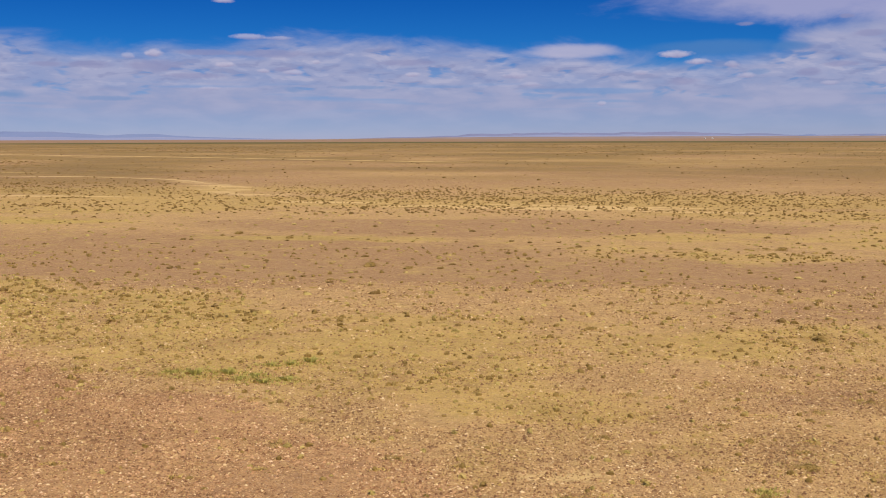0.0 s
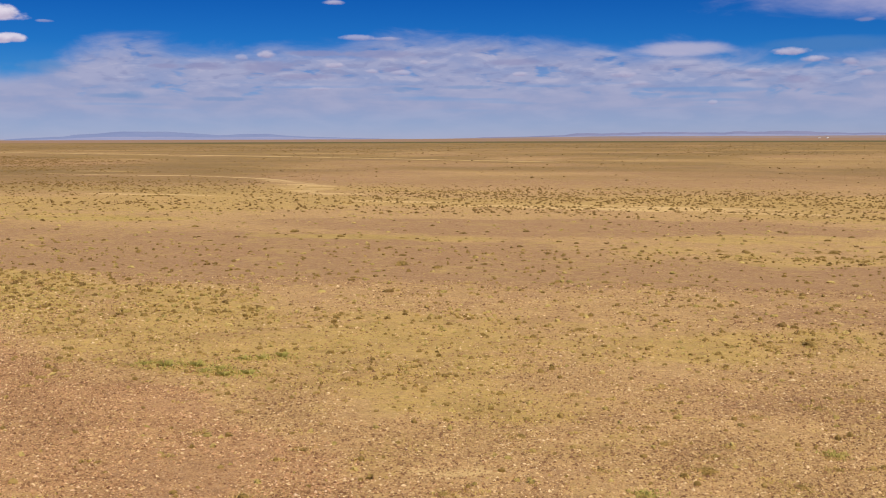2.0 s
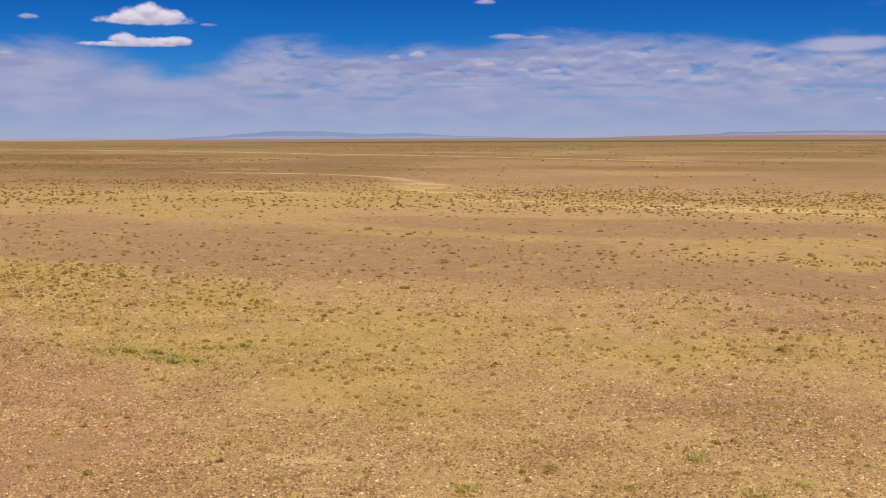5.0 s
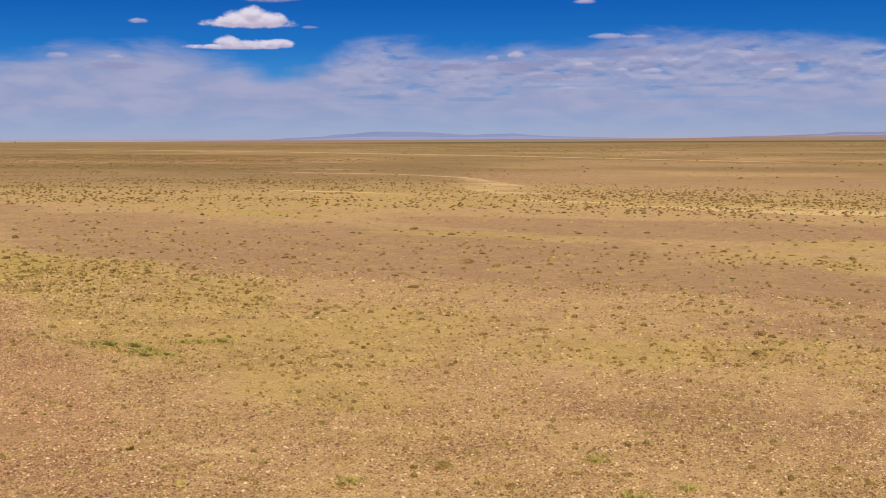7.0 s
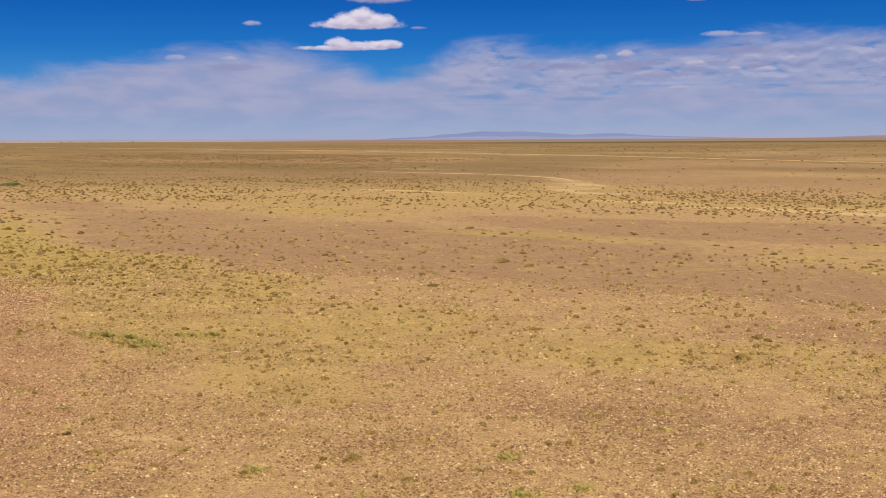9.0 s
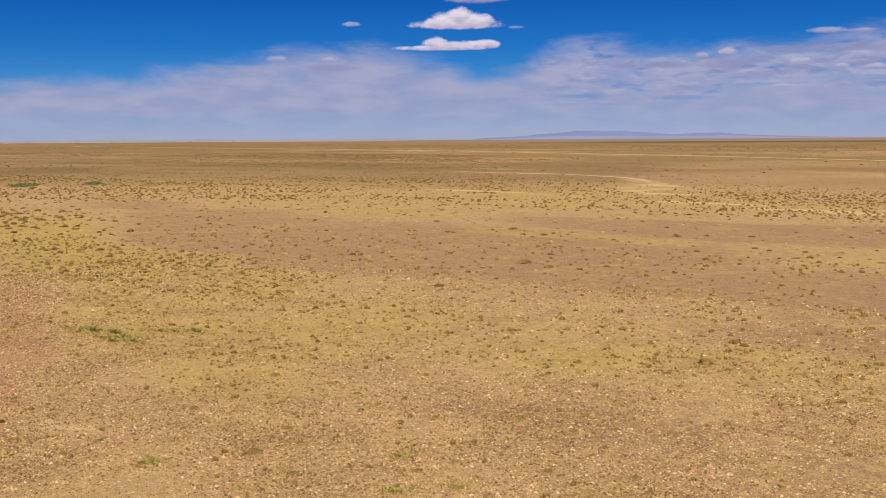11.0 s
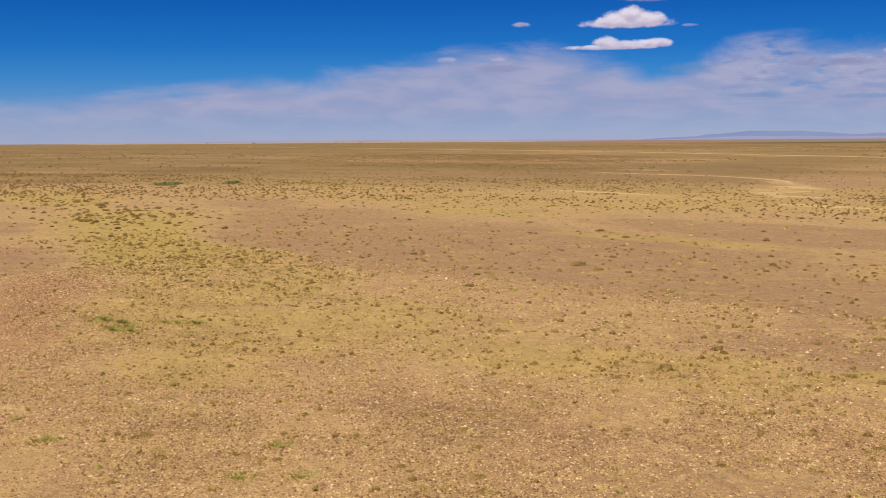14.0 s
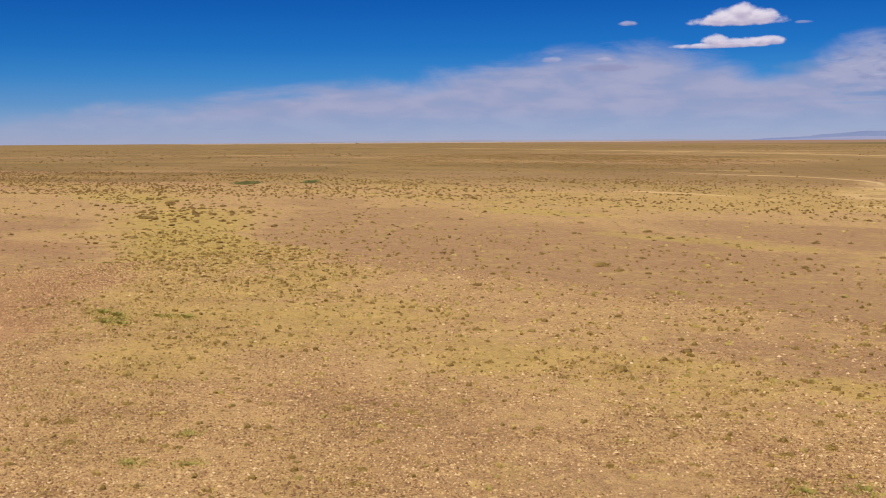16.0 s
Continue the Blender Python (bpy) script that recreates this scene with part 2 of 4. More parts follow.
def cover(x, y):
    """Shares of the ground's covers at a place: yellow grass, red gravel, bare rosy soil, far olive scrub."""
    x, y = np.asarray(x, float), np.asarray(y, float)
    r, az = np.hypot(x, y), bearing_of(x, y)
    n1, n2, n3 = cloudy(x, y, 7.0, 11), cloudy(x, y, 2.2, 23), cloudy(x, y, 42.0, 31)
    wx, wy = x + 9 * (cloudy(x, y, 9.0, 141) - 0.5), y + 9 * (cloudy(x, y, 9.0, 147) - 0.5)
    grass = (n1 - 0.5) * 1.7 + (n2 - 0.5) * 1.1 - 0.12
    bare = (n3 - 0.5) * 0.9 + (n1 - 0.5) * -0.9 + 0.25 * smooth(r, 36, 46) * smooth(r, 100, 84)
    red = (n1 - 0.45) * -1.2 + (n3 - 0.5) * 0.6 + 0.12
    for b in YELLOW_PLACES:
        k = np.sqrt(blot(wx, wy, *b))
        grass, bare, red = grass + 0.85 * k, bare - 0.5 * k, red - 0.3 * k
    for b in BARE_PLACES:
        k = np.sqrt(blot(wx, wy, *b))
        grass, bare = grass - 0.35 * k, bare + 0.65 * k
    for b in RED_PLACES:
        k = np.sqrt(blot(wx, wy, *b))
        grass, red = grass - 0.4 * k, red + 0.75 * k
    # beyond a hundred paces: a straw-coloured rim, then stripes of olive, brown and straw
    straw = smooth(r, 92, 101) * smooth(r, 210, 140) * (0.15 + 0.55 * smooth(cloudy(x * 0.4, y, 14.0, 53), 0.36, 0.6))
    straw = np.maximum(straw, 0.4 * smooth(r, 150, 240) * smooth(cloudy(x * 0.8, y, 50.0, 55), 0.45, 0.68))
    grass = np.where(r > 92, np.maximum(grass * smooth(r, 120, 94), straw), grass)
    far_bare = smooth(r, 120, 200) * (0.25 + 0.45 * smooth(cloudy(x * 0.8, y, 60.0, 57), 0.38, 0.64))
    bare = np.where(r > 100, np.maximum(bare * smooth(r, 125, 100), far_bare), bare)
    olive = (0.5 + 0.5 * smooth(cloudy(x * 0.7, y, 36.0, 61), 0.34, 0.66)) * (0.25 * smooth(r, 95, 120) + 0.4 * smooth(r, 150, 320) + 0.35 * smooth(r, 320, 800))
    olive = olive + 0.35 * smooth(az, -36, -48) * smooth(r, 100, 160) * smooth(cloudy(x, y, 20.0, 63), 0.4, 0.6)
    olive = olive + 0.4 * smooth(r, 520, 1000) * smooth(cloudy(x * 0.5, y, 130.0, 65), 0.36, 0.58)
    olive = olive + 0.25 * smooth(az, -12, -17) * smooth(r, 125, 150) * smooth(r, 330, 240)
    return np.clip(grass, 0, 1), np.clip(red, 0, 1), np.clip(bare, 0, 1), np.clip(olive, 0, 1)


# ---- materials ----
def material(name, rough=0.9, specular=0.15):
    m = bpy.data.materials.new(name)
    m.use_nodes = True
    n = Nodes(m.node_tree)
    b = n.add("ShaderNodeBsdfPrincipled", {"Roughness": rough, "Specular IOR Level": specular})
    n.put(n.add("ShaderNodeOutputMaterial").inputs[0], b.outputs[0])
    return m, n, b


def soil_material():
    m, n, b = material("steppe_soil", 0.95)
    at = n.add("ShaderNodeNewGeometry").outputs["Position"]
    grit = n.noise(at, 26.0, 4.0, 0.7)
    crumb = n.noise(at, 6.0, 4.0, 0.65)
    mid = n.noise(at, 1.6, 5.0, 0.65)
    wide = n.noise(at, 0.22, 4.0, 0.6)
    far_n = n.noise(at, 0.035, 5.0, 0.62, 0.4)
    cells = n.add("ShaderNodeTexVoronoi", {"Vector": at, "Scale": 24.0}, feature="F1")
    pick = n.add("ShaderNodeSeparateColor", {0: cells.outputs["Color"]})
    tone = n.ramp(n.math("ADD", n.math("MULTIPLY", grit, 0.6), n.math("MULTIPLY", crumb, 0.4)), 0.34, 0.66)
    # tan earth, rusty gravel and rosy bare soil
    c = n.mix(tone, (0.30, 0.173, 0.071), (0.64, 0.41, 0.172))
    c = n.mix(n.ramp(wide, 0.42, 0.62, 0.0, 0.3), c, (0.45, 0.285, 0.105))
    red = n.ramp(n.math("ADD", n.attr("red"), n.math("MULTIPLY", n.math("SUBTRACT", mid, 0.5), 1.1)), 0.15, 0.75)
    c = n.mix(n.math("MULTIPLY", red, 0.72), c, n.mix(tone, (0.26, 0.127, 0.058), (0.53, 0.298, 0.138)))
    bare = n.ramp(n.math("ADD", n.attr("bare"), n.math("MULTIPLY", n.math("SUBTRACT", mid, 0.5), 1.7)), 0.05, 0.75)
    c = n.mix(n.math("MULTIPLY", bare, 0.75), c, n.mix(tone, (0.245, 0.134, 0.064), (0.405, 0.234, 0.113)))
    # pebbles lying loose, pale, dark and purplish
    stone = n.mix(n.ramp(pick.outputs[0], 0.15, 0.85), (0.14, 0.072, 0.038), (0.72, 0.48, 0.27))
    stone = n.mix(n.ramp(pick.outputs[2], 0.65, 0.8, 0.0, 0.6), stone, (0.34, 0.20, 0.15))
    few = n.math("MULTIPLY", n.ramp(pick.outputs[1], 0.40, 0.55), n.ramp(cells.outputs["Distance"], 0.48, 0.30))
    c = n.mix(n.math("MULTIPLY", few, 0.6), c, stone)
    # short dry grass, yellow to olive, thick and thin
    grass = n.ramp(n.math("ADD", n.attr("grass"), n.math("MULTIPLY", n.math("SUBTRACT", mid, 0.5), 1.5)), 0.15, 0.85)
    grass = n.math("MULTIPLY", grass, n.ramp(crumb, 0.34, 0.60, 0.4, 1.0))
    straw = n.mix(n.ramp(n.noise(at, 0.5, 3.0), 0.35, 0.65), (0.53, 0.36, 0.095), (0.40, 0.285, 0.065))
    c = n.mix(n.math("MULTIPLY", grass, 0.63), c, straw)
    c = n.mix(n.math("MULTIPLY", n.ramp(n.math("ADD", n.attr("lush"), n.math("MULTIPLY", n.math("SUBTRACT", mid, 0.5), 1.6)), 0.15, 0.9), 0.5), c, n.mix(tone, (0.32, 0.238, 0.05), (0.53, 0.385, 0.088)))
    # drifts of pale sand and darker scuffed earth a pace or two wide
    spots = n.noise(at, 2.2, 4.0, 0.62, 0.6)
    open_ground = n.math("SUBTRACT", 1.0, n.math("MULTIPLY", red, 0.6))
    c = n.mix(n.math("MULTIPLY", open_ground, n.ramp(spots, 0.56, 0.70, 0.0, 0.55)), c, (0.62, 0.43, 0.15))
    c = n.mix(n.ramp(spots, 0.45, 0.30, 0.0, 0.4), c, (0.22, 0.115, 0.055))
    broad = n.noise(at, 0.42, 5.0, 0.62, 0.5)
    c = n.mix(n.ramp(broad, 0.46, 0.34, 0.0, 0.4), c, n.mix(tone, (0.23, 0.122, 0.06), (0.42, 0.24, 0.125)))
    c = n.mix(n.math("MULTIPLY", open_ground, n.ramp(broad, 0.54, 0.66, 0.0, 0.4)), c, n.mix(tone, (0.40, 0.27, 0.075), (0.58, 0.41, 0.13)))
    # the far plain: olive scrub, brown where it thins
    olive = n.ramp(n.math("ADD", n.attr("olive"), n.math("MULTIPLY", n.math("SUBTRACT", far_n, 0.5), 0.9)), 0.1, 0.8)
    c = n.mix(n.math("MULTIPLY", olive, 0.78), c, n.mix(n.ramp(far_n, 0.40, 0.62), (0.165, 0.112, 0.037), (0.26, 0.163, 0.052)))
    c = n.mix(n.math("MULTIPLY", n.attr("strip"), 0.8), c, (0.085, 0.085, 0.03))
    # rosy distance haze painted over the soil colour far out
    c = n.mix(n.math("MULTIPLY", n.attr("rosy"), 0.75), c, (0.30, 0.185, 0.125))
    pale = n.ramp(n.math("ADD", n.attr("pale"), n.math("MULTIPLY", n.math("SUBTRACT", mid, 0.5), 0.9)), 0.2, 0.65)
    c = n.mix(n.math("MULTIPLY", pale, 0.75), c, (0.64, 0.44, 0.19))
    c = n.mix(n.math("MULTIPLY", n.attr("salt"), 0.5), c, (0.62, 0.50, 0.45))
    n.put(b.inputs["Base Color"], c)
    height = n.math("ADD", n.math("MULTIPLY", grit, 0.6), n.math("ADD", n.math("MULTIPLY", crumb, 0.8), n.math("MULTIPLY", n.math("SUBTRACT", 1.0, cells.outputs["Distance"]), 0.5)))
    n.put(b.inputs["Normal"], n.add("ShaderNodeBump", {"Height": height, "Distance": 0.05, "Strength": 0.8}).outputs[0])
    return m


def leafy_material(name, low, high, dry, through_light=0.12):
    m, n, b = material(name, 0.8, 0.1)
    tone = n.attr("tone")
    at = n.add("ShaderNodeNewGeometry").outputs["Position"]
    c = n.mix(n.ramp(n.noise(at, 14.0, 2.0), 0.3, 0.7), low, high)
    c = n.mix(n.ramp(tone, 0.45, 1.0, 0.0, 0.9), c, dry)
    n.put(b.inputs["Base Color"], c)
    glow = n.add("ShaderNodeBsdfTranslucent", {"Color": c})
    both = n.add("ShaderNodeMixShader", {0: through_light, 1: b.outputs[0], 2: glow.outputs[0]})
    n.put([k for k in n.tree.nodes if k.type == "OUTPUT_MATERIAL"][0].inputs[0], both.outputs[0])
    return m


def plain_material(name, a, b2, scale, rough=0.9):
    m, n, b = material(name, rough)
    at = n.add("ShaderNodeNewGeometry").outputs["Position"]
    n.put(b.inputs["Base Color"], n.mix(n.ramp(n.noise(at, scale, 4.0, 0.6), 0.3, 0.7), a, b2))
    return m


def gravel_material(name, stops):
    m, n, b = material(name, 0.85)
    tone = n.attr("tone")
    c = n.add("ShaderNodeValToRGB", {0: tone})
    els = c.color_ramp.elements
    for k, (p, rgb) in enumerate(stops):
        e = els[k] if k < 2 else els.new(p)
        e.position, e.color = p, (*rgb, 1)
    n.put(b.inputs["Base Color"], c.outputs[0])
    return m


SOIL = soil_material()
SAND = plain_material("pale_sand", (0.50, 0.335, 0.15), (0.60, 0.42, 0.195), 0.25)
SCRUB_DARK = leafy_material("dark_saltbush_leaf", (0.17, 0.102, 0.034), (0.27, 0.165, 0.052), (0.38, 0.24, 0.08))
SKIRT = leafy_material("yellow_grass", (0.47, 0.33, 0.10), (0.60, 0.43, 0.145), (0.50, 0.385, 0.10))
PALE_TUFT = leafy_material("pale_tuft", (0.33, 0.245, 0.072), (0.47, 0.345, 0.105), (0.60, 0.44, 0.15))
SCRUB = leafy_material("saltbush_leaf", (0.225, 0.142, 0.042), (0.33, 0.213, 0.062), (0.49, 0.335, 0.11))
GREEN = leafy_material("fresh_grass", (0.38, 0.345, 0.085), (0.51, 0.44, 0.125), (0.62, 0.50, 0.16))
HERB = leafy_material("green_herb", (0.17, 0.172, 0.06), (0.25, 0.245, 0.085), (0.33, 0.30, 0.11))
STRAW = leafy_material("dry_grass", (0.50, 0.34, 0.12), (0.66, 0.46, 0.18), (0.40, 0.32, 0.10))
TWIG = plain_material("grey_brown_twig", (0.26, 0.18, 0.09), (0.40, 0.28, 0.14), 30.0)
STONE = gravel_material("gravel_stone", [(0.0, (0.17, 0.085, 0.042)), (0.3, (0.28, 0.153, 0.068)), (0.62, (0.45, 0.275, 0.118)), (0.9, (0.60, 0.40, 0.185)), (1.0, (0.76, 0.57, 0.32))])
RED_STONE = gravel_material("rusty_gravel_stone", [(0.0, (0.16, 0.072, 0.036)), (0.3, (0.27, 0.138, 0.064)), (0.62, (0.44, 0.245, 0.115)), (0.9, (0.58, 0.34, 0.17)), (1.0, (0.72, 0.50, 0.30))])
WHITE_FELT = plain_material("white_felt", (0.64, 0.62, 0.58), (0.72, 0.70, 0.66), 0.8)
# backdrop colours: the haze of distance is painted into the base colour
HAZE_BLUE = plain_material("far_hill_haze_blue", (0.17, 0.215, 0.37), (0.195, 0.24, 0.39), 0.004)
HAZE_LAVENDER = plain_material("far_hill_haze_foot", (0.235, 0.265, 0.41), (0.27, 0.285, 0.42), 0.004)
HAZE_MAUVE = plain_material("far_hill_haze_mauve", (0.18, 0.20, 0.325), (0.215, 0.22, 0.335), 0.004)
HAZE_PINK = plain_material("far_plain_haze_pink", (0.25, 0.185, 0.155), (0.29, 0.21, 0.175), 0.006)
HAZE_PALE = plain_material("far_plain_haze_pale", (0.26, 0.265, 0.34), (0.31, 0.305, 0.36), 0.003)


# ---- meshes from arrays ----
def mesh_of(name, verts, faces, mat, smooth_faces=False, **layers):
    """A mesh from arrays of corners and of triangles or quads, with layers of one number a corner."""
    verts, faces = np.asarray(verts, np.float32), np.asarray(faces, np.int32)
    me = bpy.data.meshes.new(name)
    k = faces.shape[1]
    me.vertices.add(len(verts))
    me.vertices.foreach_set("co", verts.ravel())
    me.loops.add(faces.size)
    me.loops.foreach_set("vertex_index", faces.ravel())
    me.polygons.add(len(faces))
    me.polygons.foreach_set("loop_start", np.arange(0, faces.size, k, dtype=np.int32))
    me.polygons.foreach_set("use_smooth", np.full(len(faces), smooth_faces))
    for key, values in layers.items():
        me.attributes.new(key, "FLOAT", "POINT").data.foreach_set("value", np.asarray(values, np.float32))
    me.materials.append(mat)
    me.update(calc_edges=True)
    me.validate()
    return me


rng = np.random.default_rng(7)


# ---- the land ----
TRACK_BENDS = [(-98, 205), (-84, 202), (-69, 203), (-57, 197), (-47, 188), (-41, 178), (-36.5, 168)]
FAR_ROAD = [(-900, 790), (-480, 590), (-290, 510), (-167, 452), (-112, 428), (-40, 388), (10, 362)]
SIDE_TRACK = [(-50, 127), (-45, 125), (-39, 123.4), (-33, 122)]


def line_points(knots, step):
    """Points every so many metres along a smooth line through the knots."""
    k = np.array(knots, float)
    k = np.r_[[2 * k[0] - k[1]], k, [2 * k[-1] - k[-2]]]
    pts = []
    for a, b, c, d in zip(k, k[1:], k[2:], k[3:]):
        for u in np.linspace(0, 1, max(2, int(np.hypot(*(c - b)) / step)), endpoint=False):
            pts.append(0.5 * (2 * b + (c - a) * u + (2 * a - 5 * b + 4 * c - d) * u * u + (3 * b - a - 3 * c + d) * u**3))
    return np.array(pts)


def near_line(x, y, knots, width):
    """1 on the line, 0 at its width away."""
    k = np.array(knots, float)
    close = (np.abs(x - k[:, 0].mean()) < np.ptp(k[:, 0]) / 2 + width + 9) & (np.abs(y - k[:, 1].mean()) < np.ptp(k[:, 1]) / 2 + width + 9)
    best = np.full(int(close.sum()), 1e9)
    for px, py in line_points(knots, 4.0):
        best = np.minimum(best, np.hypot(x[close] - px, y[close] - py))
    out = np.zeros(x.shape)
    out[close] = smooth(best, width, 0.3 * width)
    return out


def ground():
    cx, cy = 6.0, 24.0
    radii = [0.0]
    while radii[-1] < 4700:
        radii.append(radii[-1] + max(0.38, 0.022 * (radii[-1] - 45)))
    turns = 640
    a = np.linspace(0, 2 * np.pi, turns, endpoint=False)
    r = np.array(radii[1:])[:, None]
    x, y = np.r_[cx, (cx + r * np.sin(a)).ravel()], np.r_[cy, (cy + r * np.cos(a)).ravel()]
    z = land(x, y) + smooth(np.hypot(x - cx, y - cy), 90, 60) * 0.05 * (cloudy(x, y, 2.2, 5) - 0.5)
    j = np.arange(turns)
    rings = [np.stack([p + j, q + j, q + (j + 1) % turns, p + (j + 1) % turns], 1) for p, q in ((1 + i * turns, 1 + (i + 1) * turns) for i in range(len(radii) - 2))]
    grass, red, bare, olive = cover(x, y)
    pale = 0.8 * np.sqrt(blot(x, y, 2.0, 17.9, 1.0, 0.42, 8)) + (0.05 + 0.65 * smooth(cloudy(x, y, 5.0, 133), 0.42, 0.66)) * np.sqrt(blot(x, y, -30.0, 150.0, 28.0, 6.5, -68))
    pale = pale + smooth(cloudy(x * 0.35, y, 4.5, 131), 0.45, 0.62) * np.sqrt(blot(x, y, 14.0, 110.5, 46.0, 6.0, -10)) * 0.95
    pale = pale + (0.2 + 1.2 * smooth(cloudy(x * 0.5, y, 5.0, 137), 0.4, 0.62)) * np.sqrt(blot(x, y, -40.0, 123.5, 14.0, 2.6, -6)) + 0.4 * np.sqrt(blot(x, y, -96.0, 228.0, 14.0, 10.0, 0))
    pale = pale + 0.45 * np.sqrt(blot(x, y, -43.0, 180.0, 16.0, 4.0, -62))
    r, az = np.hypot(x, y), bearing_of(x, y)
    # mask of the painted haze tint, by distance and bearing
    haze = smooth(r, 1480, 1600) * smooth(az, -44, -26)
    lush = np.max([np.sqrt(blot(x, y, *b)) for b in LUSH_PLACES], 0) * (0.5 + 0.8 * cloudy(x, y, 5.0, 149))
    salt = smooth(r, 2500, 2650) * smooth(r, 3500, 3300) * smooth(az, -60, -56) * smooth(az, -30, -35)
    strip = smooth(r, 1130, 1240) * smooth(r, 1560, 1460) * smooth(az, -27, -18)
    quads = np.concatenate(rings)
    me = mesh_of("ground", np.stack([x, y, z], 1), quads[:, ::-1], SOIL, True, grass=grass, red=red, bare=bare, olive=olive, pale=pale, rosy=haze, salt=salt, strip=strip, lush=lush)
    bm = bmesh.new()
    bm.from_mesh(me)
    bm.verts.ensure_lookup_table()
    for k in range(turns):
        bm.faces.new((bm.verts[0], bm.verts[1 + (k + 1) % turns], bm.verts[1 + k])).smooth = True
    bm.to_mesh(me)
    bm.free()
    return tagged(new("ground", me), "dry gravelly steppe ground with yellow grass patches", "ground", kind="structure")


def track(name, knots, wide, lift, label):
    """A worn strip of pale sand that lies on the ground, with uneven edges."""
    p = line_points(knots, 2.5)
    d = np.gradient(p, axis=0)
    d /= np.hypot(d[:, 0], d[:, 1])[:, None]
    side_way = np.stack([-d[:, 1], d[:, 0]], 1)
    i = np.arange(len(p))
    ends = smooth(i, 0, 8) * smooth(i, len(p) - 1, len(p) - 9)
    rows = []
    for k, s in enumerate((-1, -0.5, 0, 0.5, 1)):
        w_here = wide * np.clip(2.6 * cloudy(i * 2.5, np.full(len(i), 40.0 * (s > 0)), 11.0, 71) - 0.5, 0.12, 1.6) * (0.1 + 0.9 * ends)
        q = p + side_way * (s * w_here)[:, None]
        rows.append(np.c_[q, land(q[:, 0], q[:, 1]) + (lift if abs(s) < 1 else -0.02)])
    v = np.concatenate(rows)
    n = len(p)
    f = np.concatenate([np.stack([k * n + i[:-1], k * n + i[1:], (k + 1) * n + i[1:], (k + 1) * n + i[:-1]], 1) for k in range(4)])
    return tagged(new(name, mesh_of(name, v, f[:, ::-1], SAND, True)), label, "track", kind="structure")


ground()
track("track", TRACK_BENDS, 1.5, 0.04, "faint pale sandy vehicle track across the steppe")
track("road", FAR_ROAD, 1.3, 0.12, "straight pale dirt road far across the plain")


# ---- the far hills ----
def ridge(name, mat, label, knots, far=4560.0, rough=0.12):
    """A long low hill far off: its crest over the bearing, in degrees, with a slope before and behind."""
    az = np.arange(knots[0][0], knots[-1][0] + 0.01, 0.12)
    up_deg = np.interp(az, [k[0] for k in knots], [k[1] for k in knots])
    up_deg = up_deg * (1 + rough * (cloudy(az * 10, az * 0, 9.0, 83) - 0.5) * 2)
    crest = 5.6 + far * np.tan(np.radians(np.maximum(up_deg, -0.08)))
    s, c = np.sin(np.radians(az)), np.cos(np.radians(az))
    foot = 4.0
    rows = []
    for dr, share in ((-260, 0.0), (-150, 0.35), (-60, 0.8), (0, 1.0), (60, 0.85), (170, 0.0)):
        r = far + dr + 30 * (cloudy(az * 10, az * 0 + dr, 6.0, 91) - 0.5)
        z = foot - 3 + (crest - foot + 3) * share * (1 + 0.1 * (cloudy(az * 10, az * 0 + dr, 4.0, 97) - 0.5) * (share < 1))
        rows.append(np.stack([r * s, r * c, z], 1))
    v, n, i = np.concatenate(rows), len(az), np.arange(len(az) - 1)
    f = np.concatenate([np.stack([k * n + i, k * n + i + 1, (k + 1) * n + i + 1, (k + 1) * n + i], 1) for k in range(5)])
    return tagged(new(name, mesh_of(name, v, f[:, ::-1], mat, True)), label, "hill", kind="structure")


# blue, mauve, pink and pale tones are painted air haze, paler at the feet
ridge("backdrop_far_plain", HAZE_PALE, "plain along the horizon in pale haze colour", [(-110, 0.0), (-90, 0.03), (-66, -0.06), (-60, -0.04), (-55, 0.03), (-48, 0.08), (-34, 0.08), (-26, 0.03), (-20, -0.05)], 4600, 0.5)
ridge("backdrop_blue_haze_hill", HAZE_BLUE, "long low hill in blue haze colour", [(-29, -0.02), (-27.3, 0.10), (-25.5, 0.17), (-24.9, 0.27), (-23.9, 0.31), (-23.2, 0.38), (-22.6, 0.43), (-20.4, 0.42), (-20.0, 0.38), (-19.0, 0.33), (-18.3, 0.27), (-17.7, 0.22), (-17.2, 0.23), (-16.6, 0.29), (-15.1, 0.28), (-14.4, 0.21), (-13, 0.13), (-11, 0.07), (-9, 0.02)], 4580, 0.05)
ridge("backdrop_blue_haze_foot", HAZE_LAVENDER, "foot of the blue hill in paler lavender haze colour", [(-29, -0.03), (-26, 0.05), (-24, 0.13), (-22, 0.17), (-20, 0.15), (-18, 0.10), (-16, 0.13), (-14.5, 0.12), (-12, 0.05), (-8, 0.0)], 4440, 0.2)
ridge("backdrop_pink_haze_plain", HAZE_PINK, "far plain below the hills in pinkish haze colour", [(-10, -0.05), (-6, 0.0), (-1, 0.07), (3, 0.10), (30, 0.10), (42, 0.03)], 4150, 0.03)
ridge("backdrop_mauve_haze_hill", HAZE_MAUVE, "long low table hills in mauve haze colour", [(-6, -0.02), (-3, 0.08), (0.4, 0.15), (1.4, 0.25), (4, 0.30), (8, 0.30), (11.0, 0.31), (12.0, 0.35), (13.4, 0.33), (14.3, 0.24), (17, 0.22), (18.2, 0.15), (20, 0.15), (22.8, 0.20), (27, 0.24), (34, 0.1), (40, 0.0)], 4600, 0.22)
